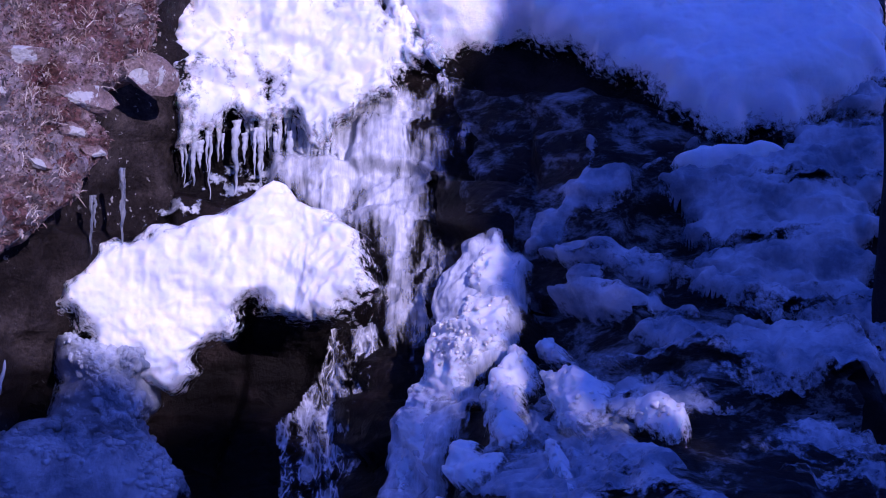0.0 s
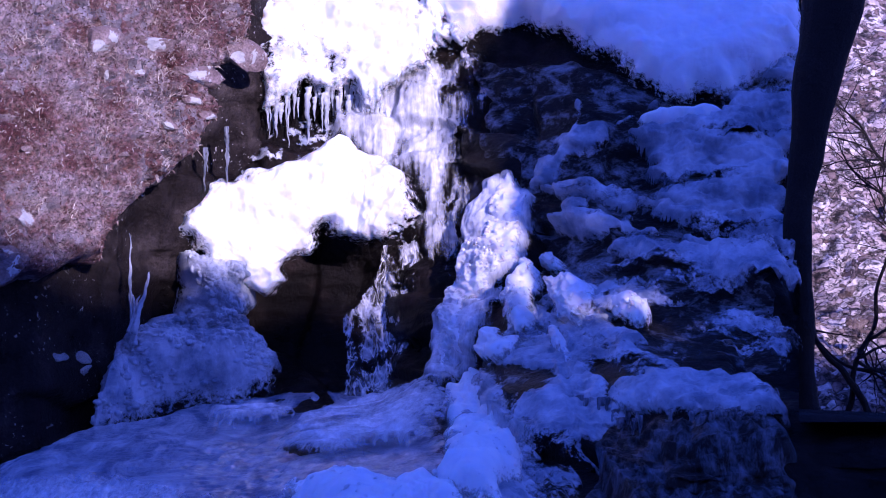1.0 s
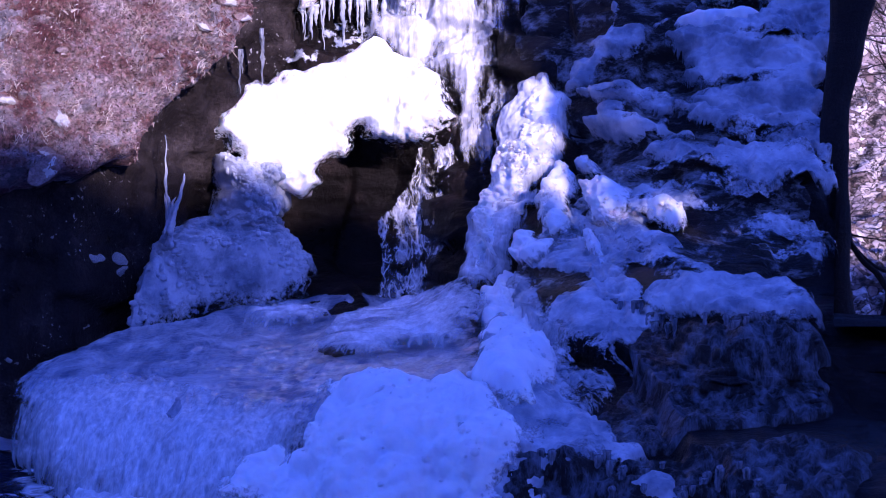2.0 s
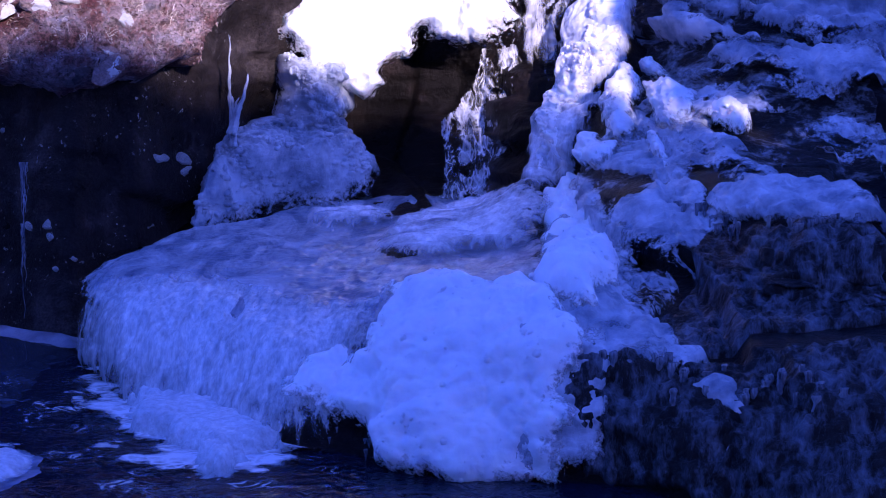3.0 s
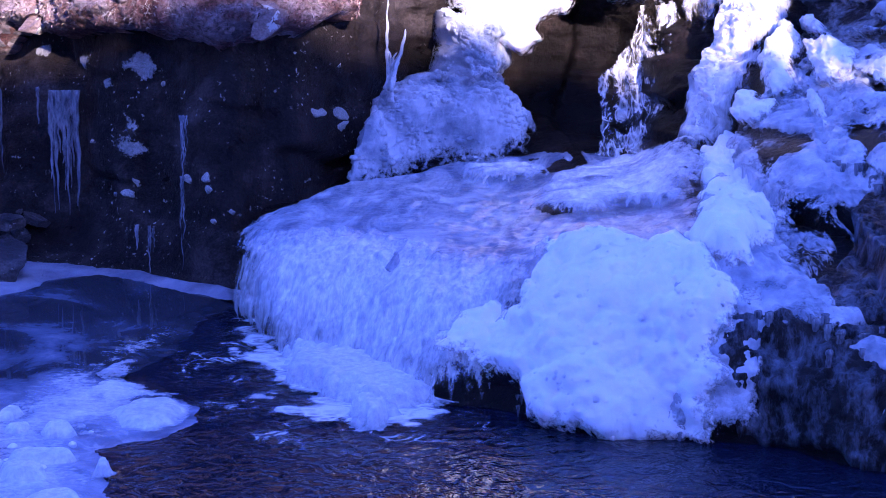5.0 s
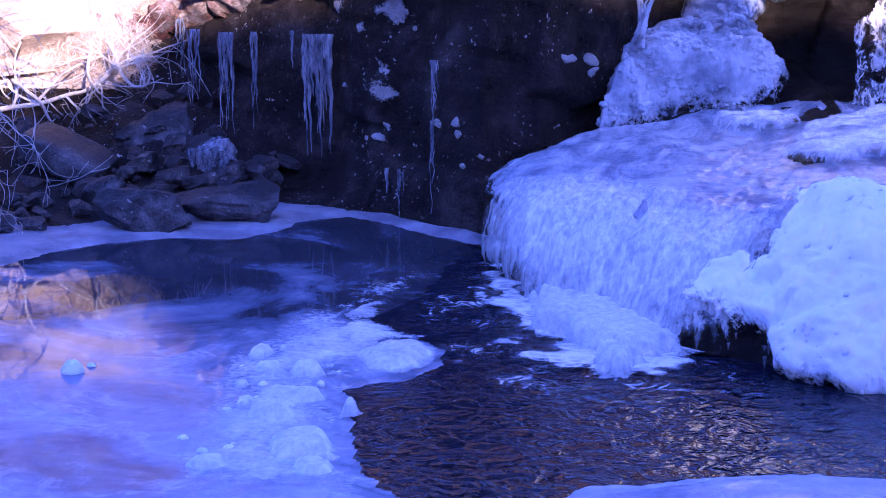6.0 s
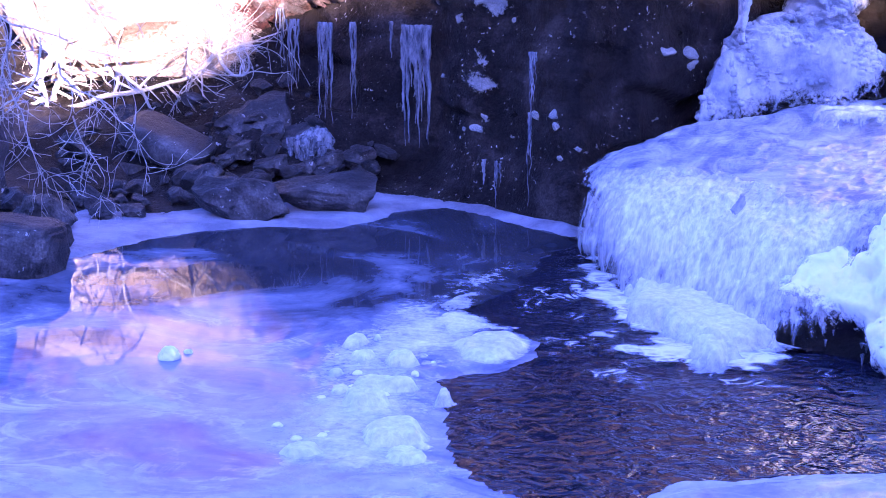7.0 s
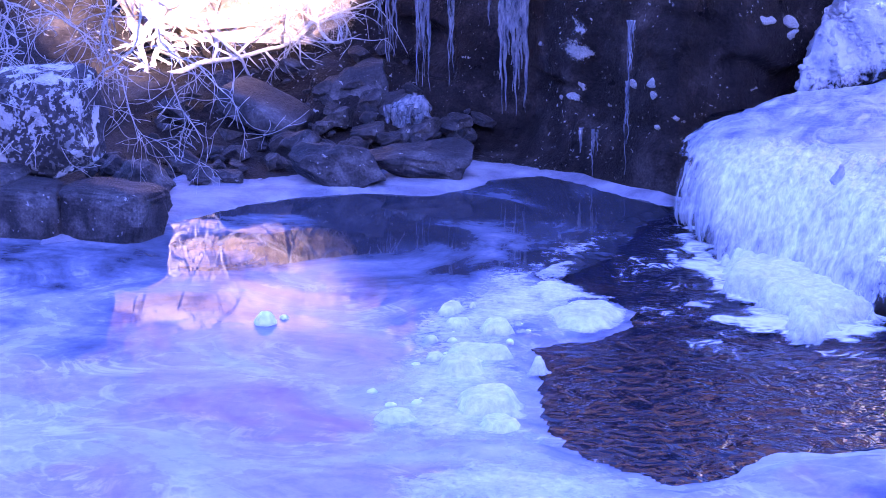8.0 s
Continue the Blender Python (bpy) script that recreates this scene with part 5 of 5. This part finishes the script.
flat("foam", [(-2.4, 14.6), (-2.7, 13.6), (-2.5, 12.4), (-2.1, 11.3), (-1.5, 10.6), (-0.8, 10.5), (-0.2, 11.0), (-0.6, 11.9), (-1.4, 12.9), (-1.9, 13.3), (-2.3, 14.5)], 0.012, FOAM, 0.05, "lacy white foam drifting from the fall's foot", "foam", rag=0.1, reach=0.14)
flat("froth_mound", [(-2.2, 13.6), (-1.98, 12.85), (-1.85, 12.3), (-1.55, 12.0), (-1.4, 11.5), (-1.18, 11.15), (-0.95, 11.3), (-0.8, 11.8), (-0.66, 12.3), (-0.9, 12.9), (-1.5, 13.5), (-1.9, 14.0)], 0.006, THIN_SNOW, 0.015, "low mound of white froth at the fall's foot", "foam", rise=0.05, rag=0.2, seed=14, lobe=0.07, size=0.2, reach=0.22)
flat("froth", [(-2.3, 14.5), (-2.5, 13.9), (-2.25, 13.0), (-1.95, 12.3), (-1.65, 11.5), (-1.25, 11.15), (-0.85, 11.15), (-0.5, 11.6), (-1.3, 12.9), (-1.8, 13.3), (-2.2, 14.5)], 0.02, THICK_FOAM, 0.03, "thick white froth at the fall's foot", "foam", rag=0.2, reach=0.25)

# ---- icicle fringes ----
def on_falls(x, s, out=0.0):
    p = sheet(FALLS, x, s)
    q = sheet(FALLS, np.array([[x, x + .01], [x, x + .01]]), np.array([[s, s], [s + .01, s + .01]]))
    n = normals(q)[0, 0]
    return Vector(p + n * (float(rugged(p)) + out))


rnd = random.Random(21)
for i in range(60):
    x = rnd.uniform(-0.46, 0.6)
    s = 8.52 + 0.12 * math.sin(x * 9) + rnd.gauss(0.0, 0.1)
    ob = icicle(on_falls(x, s, 0.15), 0.14 + 0.4 * rnd.random() ** 1.5, rnd.uniform(0.02, 0.06), 100 + i, "slim icicle fringing the frozen cascade", 1, 0.3, "icicles under the cascade")
    ob.data.materials[0] = RIME
for i in range(34):
    x = rnd.uniform(1.75, 2.75)
    icicle(on_falls(x, 4.0 + rnd.uniform(-0.12, 0.05), 0.09), rnd.uniform(0.08, 0.4), rnd.uniform(0.03, 0.07), 200 + i, "dull icicle hanging from the rock step", 1, 0.3, "icicles on the rock step")
for i in range(30):
    x = rnd.uniform(0.85, 2.3)
    icicle(on_falls(x, 1.9 + rnd.uniform(-0.2, 0.1), 0.1), rnd.uniform(0.1, 0.45), rnd.uniform(0.03, 0.07), 300 + i, "dull icicle hanging over the lower step", 1, 0.3, "icicles on the lower step")
for i in range(26):
    x = rnd.uniform(-0.85, 0.75)
    icicle(on_falls(x, 1.12 + 0.1 * math.sin(x * 7) + rnd.uniform(-0.1, 0.1), 0.08), rnd.uniform(0.03, 0.09), rnd.uniform(0.015, 0.035), 400 + i, "short drip of ice under the snow mass", 1, 0.3, "drips under the snow mass")
# ice spires beside the column
for x, z, L, w, n in ((-1.5, 2.2, 0.72, 0.07, 2), (-1.44, 1.72, 0.4, 0.12, 3)):
    ob = icicle((x, 16.36, z), L, w, int(z * 100), "jagged pale ice spire beside the frozen column", n, 0.8, "ice spires")
    ob.location.z -= L
    ob.rotation_euler.x = math.pi
    for o in (ob, *ob.children):
        o.data.materials[0] = RIME
blade = icicle((-1.47, 16.3, 1.42), 0.5, 0.12, 33, "slanted pale ice spire beside the frozen column", 4, 0.8, "ice spires")
blade.rotation_euler = (math.pi, radians(16), 0)
for o in (blade, *blade.children):
    o.data.materials[0] = RIME


# ---- bare branches ----
def branch(name, start, way, length, radius, seed, label, depth=2, droop=0.25, kids=6, material=TWIG, group="bare branches over the bank", wander=1.0):
    """A crooked bare branch; its side twigs are parts."""
    rnd = random.Random(seed)

    def grow(p, d, length, r, level, parent):
        n = max(6, int(length / 0.035))
        pts, rad = [Vector(p)], [r]
        d, curl = Vector(d).normalized(), Vector((0, 0, 0))
        for i in range(n):
            curl = curl * 0.6 + rnd.uniform(-0.05, 0.05) * Vector((1, 0.3, 1)) + Vector((wander * rnd.gauss(0, 0.11), wander * rnd.gauss(0, 0.06), wander * rnd.gauss(0, 0.10)))
            d = (d + curl + Vector((0, 0, -droop / n))).normalized()
            pts.append(pts[-1] + d * (length / n))
            rad.append(max(0.0021, 1.05 * r * (1 - 0.85 * (i + 1) / n)))
        ob = mesh_ob(name if level == 0 else "twig", *tube(pts, rad, 5), material)
        if parent is not None:
            ob.parent = parent
        if level < depth:
            for k in range(kids if level == 0 else 3):
                i = rnd.randrange(1 if level else max(1, n // 6), n)
                side = Vector((rnd.gauss(0, 0.8), rnd.gauss(0, 0.35), rnd.gauss(-0.15, 0.7)))
                grow(pts[i], d * 0.7 + side, length * rnd.uniform(0.25, 0.5), rad[i] * 0.65, level + 1, ob if level == 0 else parent)
        return ob

    return tagged(grow(start, way, length, radius, 0, None), label, "branch", group)


turf_at = (-6.82, 17.55, 1.32)
turf = boulder("turf_overhang", turf_at, (2.15, 1.3, 1.15), (0, -2, 8), 91, THATCH, "overhanging sunlit turf with dry grass and roots", 1, 0.4, 0.5)
turf["category"] = "turf"
for i, (start, way, length, r, kids) in enumerate((
    ((-7.25, 16.7, 1.3), (-0.15, -0.05, -1), 0.9, 0.06, 7),
    ((-7.3, 16.66, 1.1), (0.05, -0.05, -1), 0.75, 0.045, 8),
    ((-7.3, 16.6, 0.58), (1, 0, 0.2), 2.2, 0.026, 7),
    ((-6.8, 16.62, 0.95), (0.6, -0.1, -0.7), 0.9, 0.02, 5),
    ((-5.95, 16.62, 1.3), (0.65, -0.1, -0.6), 1.0, 0.02, 6),
    ((-6.1, 16.62, 1.3), (0.3, -0.1, -0.9), 0.8, 0.018, 5),
    ((-6.85, 16.62, 0.95), (-0.7, -0.1, -0.5), 0.6, 0.02, 5),
    ((-6.35, 13.9, 1.6), (-0.35, -0.1, -0.9), 1.3, 0.02, 7),
    ((-6.45, 13.6, 1.9), (0.25, -0.1, -1), 1.6, 0.019, 8),
    ((-6.2, 13.8, 1.5), (0.1, -0.1, -1), 1.3, 0.018, 8),
    ((-6.7, 13.0, 1.9), (0.2, -0.05, -1), 1.3, 0.017, 6),
    ((-6.15, 14.0, 1.3), (0.25, -0.05, -0.9), 1.1, 0.016, 7),
    ((-6.9, 12.9, 1.9), (0.4, -0.1, -0.8), 1.4, 0.016, 6),
    ((-6.1, 14.1, 0.9), (0.4, -0.1, -0.7), 0.7, 0.013, 6),
    ((-6.6, 13.4, 1.8), (0.5, -0.1, -0.7), 1.5, 0.016, 6),
    ((-7.0, 13.0, 1.5), (0.9, -0.1, -0.15), 1.2, 0.015, 6),
)):
    branch("bare_branch", start, way, length, r * (1 if i < 7 else 0.55), 540 + i, "pale crooked bare branch with fine twigs", 2, 0.12, kids + 6, wander=0.5 if i == 2 else 1.0)


for i, (start, way, length, r) in enumerate((
    ((5.1, 19.0, 0.2), (-0.1, 0, 1), 3.2, 0.035),
    ((5.3, 19.2, 0.2), (0.2, 0, 1), 3.4, 0.03),
    ((4.9, 19.1, 0.3), (0.3, 0, 0.8), 2.6, 0.03),
    ((5.8, 19.0, 1.4), (-0.9, 0, 0.4), 2.0, 0.025),
    ((5.8, 19.1, 2.4), (-0.9, 0, 0.2), 2.0, 0.02),
)):
    branch("bush_stem", start, way, length, r, 900 + i, "dark bare bush stem before the stony slope", 2, -0.1, 16, BARK, "bare bush stems", 0.4)


# ---- dry grass, too fine to count ----
def grass(name, roots, length, seed, label, spread=0.6, lean=(0, -0.5, 0.4), material=STRAW, thick=1.6):
    rnd = random.Random(seed)
    verts, faces = [], []
    for p in roots:
        p = Vector(p)
        d = (Vector(lean) + Vector((rnd.gauss(0, spread), rnd.gauss(0, spread), rnd.gauss(0, spread)))).normalized()
        L = length * rnd.uniform(0.4, 1.2)
        side = d.cross(Vector((0, 1, 0.3))).normalized() * rnd.uniform(0.0025, 0.006) * thick
        mid = p + d * L * 0.55
        tip = mid + (d + Vector((rnd.gauss(0, .3), 0, -0.7))).normalized() * L * 0.45
        n = len(verts)
        verts += [p - side, p + side, mid + side * 0.8, mid - side * 0.8, tip]
        faces += [(n, n + 1, n + 2, n + 3), (n + 3, n + 2, n + 4)]
    return tagged(mesh_ob(name, verts, faces, material, False), label, "grass", kind="stuff")


rnd = random.Random(31)
grass("heath_growth", on_heath(4200, 3, 10), 0.04, 5, "short red-brown heather and dry stems on the slope", 0.9, (0, -0.5, 0.4), TURF, 1.0)
grass("dry_grass", on_heath(260, 4, 22), 0.1, 1, "tufts of pale dry grass on the cliff top", 0.6, (0, -0.5, 0.5), STRAW, 0.5)
roots = [(turf_at[0] + rnd.uniform(-0.95, 1.1), turf_at[1] - rnd.uniform(0.3, 0.62), turf_at[2] + rnd.gauss(-0.16, 0.17)) for _ in range(8000)]
grass("turf_grass", roots, 0.13, 2, "long bleached grass hanging from the turf", 0.6, (0.5, -0.7, -0.2), STRAW, 0.4)

# ---- unseen spruce, added so that its crown shades the upper ledges ----
rnd = random.Random(41)
tx, ty = 9.62, 4.06
verts, faces = [], []
ax = Vector((math.cos(radians(SUN_SIDE)), math.sin(radians(SUN_SIDE)), 0))
ay = Vector((-ax.y, ax.x, 0))
count = 0
while count < 6500:
    z = rnd.uniform(5.2, 12.4)
    half = 2.3 if z < 7.8 else 2.0 * (1 if z < 9.4 else max(0.05, 1 - (z - 9.4) / 3.1))
    u, v = rnd.uniform(-1, 1), rnd.uniform(-1, 1)
    # The crown's lower corner stays open so sun reaches the snow lumps.
    if abs(u) ** 4 + abs(v) ** 4 > 1 or (u < -0.76 and z < 7.1):
        continue
    c = Vector((tx, ty, z)) + ax * (half * u) + ay * (0.7 * half * v)
    a = Vector((rnd.gauss(0, 1), rnd.gauss(0, 1), rnd.gauss(0, 1))).normalized()
    b = a.orthogonal().normalized()
    n = len(verts)
    q = rnd.uniform(0.1, 0.22)
    verts += [c - a * q - b * q * .6, c + a * q - b * q * .4, c + a * q * .8 + b * q * .6, c - a * q * .7 + b * q * .5]
    faces.append((n, n + 1, n + 2, n + 3))
    count += 1
NEEDLES = rock_mat("needles", (0.015, 0.03, 0.015), (0.03, 0.05, 0.025), (0.05, 0.08, 0.04), 0.8)
spruce = tagged(mesh_ob("spruce_tree", *tube([(tx, ty, -3.2 + i) for i in range(16)], [0.3 - 0.015 * i for i in range(16)], 10), BARK), "unseen spruce added to shade the upper ledges", "tree")
mesh_ob("crown", verts, faces, NEEDLES, False).parent = spruce

# ---- stones on the slope beyond the tree ----
rr = random.Random(17)


def slope_height(x, y):
    z = -0.5 + (y - 19) * 0.9 + (x - 5) * 0.1 + 0.3 * (float(lobes(np.array([x * 1.6, y * 1.6, 0.0]), 3)) - 0.5)
    return z + 0.12 + 0.5 * float(fbm(np.array([x, y, z]) * 0.25, 5, 0.5, 4))


kinds = [boulder("stone", (5, 20, -1), (1.3, 0.8, 0.8), (0, 0, 0), 950 + k, DRY_ROCK, "pale stone on the slope beyond the tree", 10, 0.1) for k in range(6)]
for k in range(60):
    x, y = rr.uniform(4.5, 6.2), rr.uniform(19.2, 23.2)
    q = 0.06 + 0.2 * rr.random() ** 2
    z = slope_height(x, y)
    m4 = pose(x, y, z, rr.uniform(-30, 30), rr.uniform(-30, 30), rr.uniform(0, 360)) @ Matrix.Scale(q, 4)
    if k < 6:
        kinds[k].matrix_world = m4
        kinds[k]["group"] = "stones on the slope"
    else:
        copy_thing(kinds[k % 6], m4).matrix_world = m4
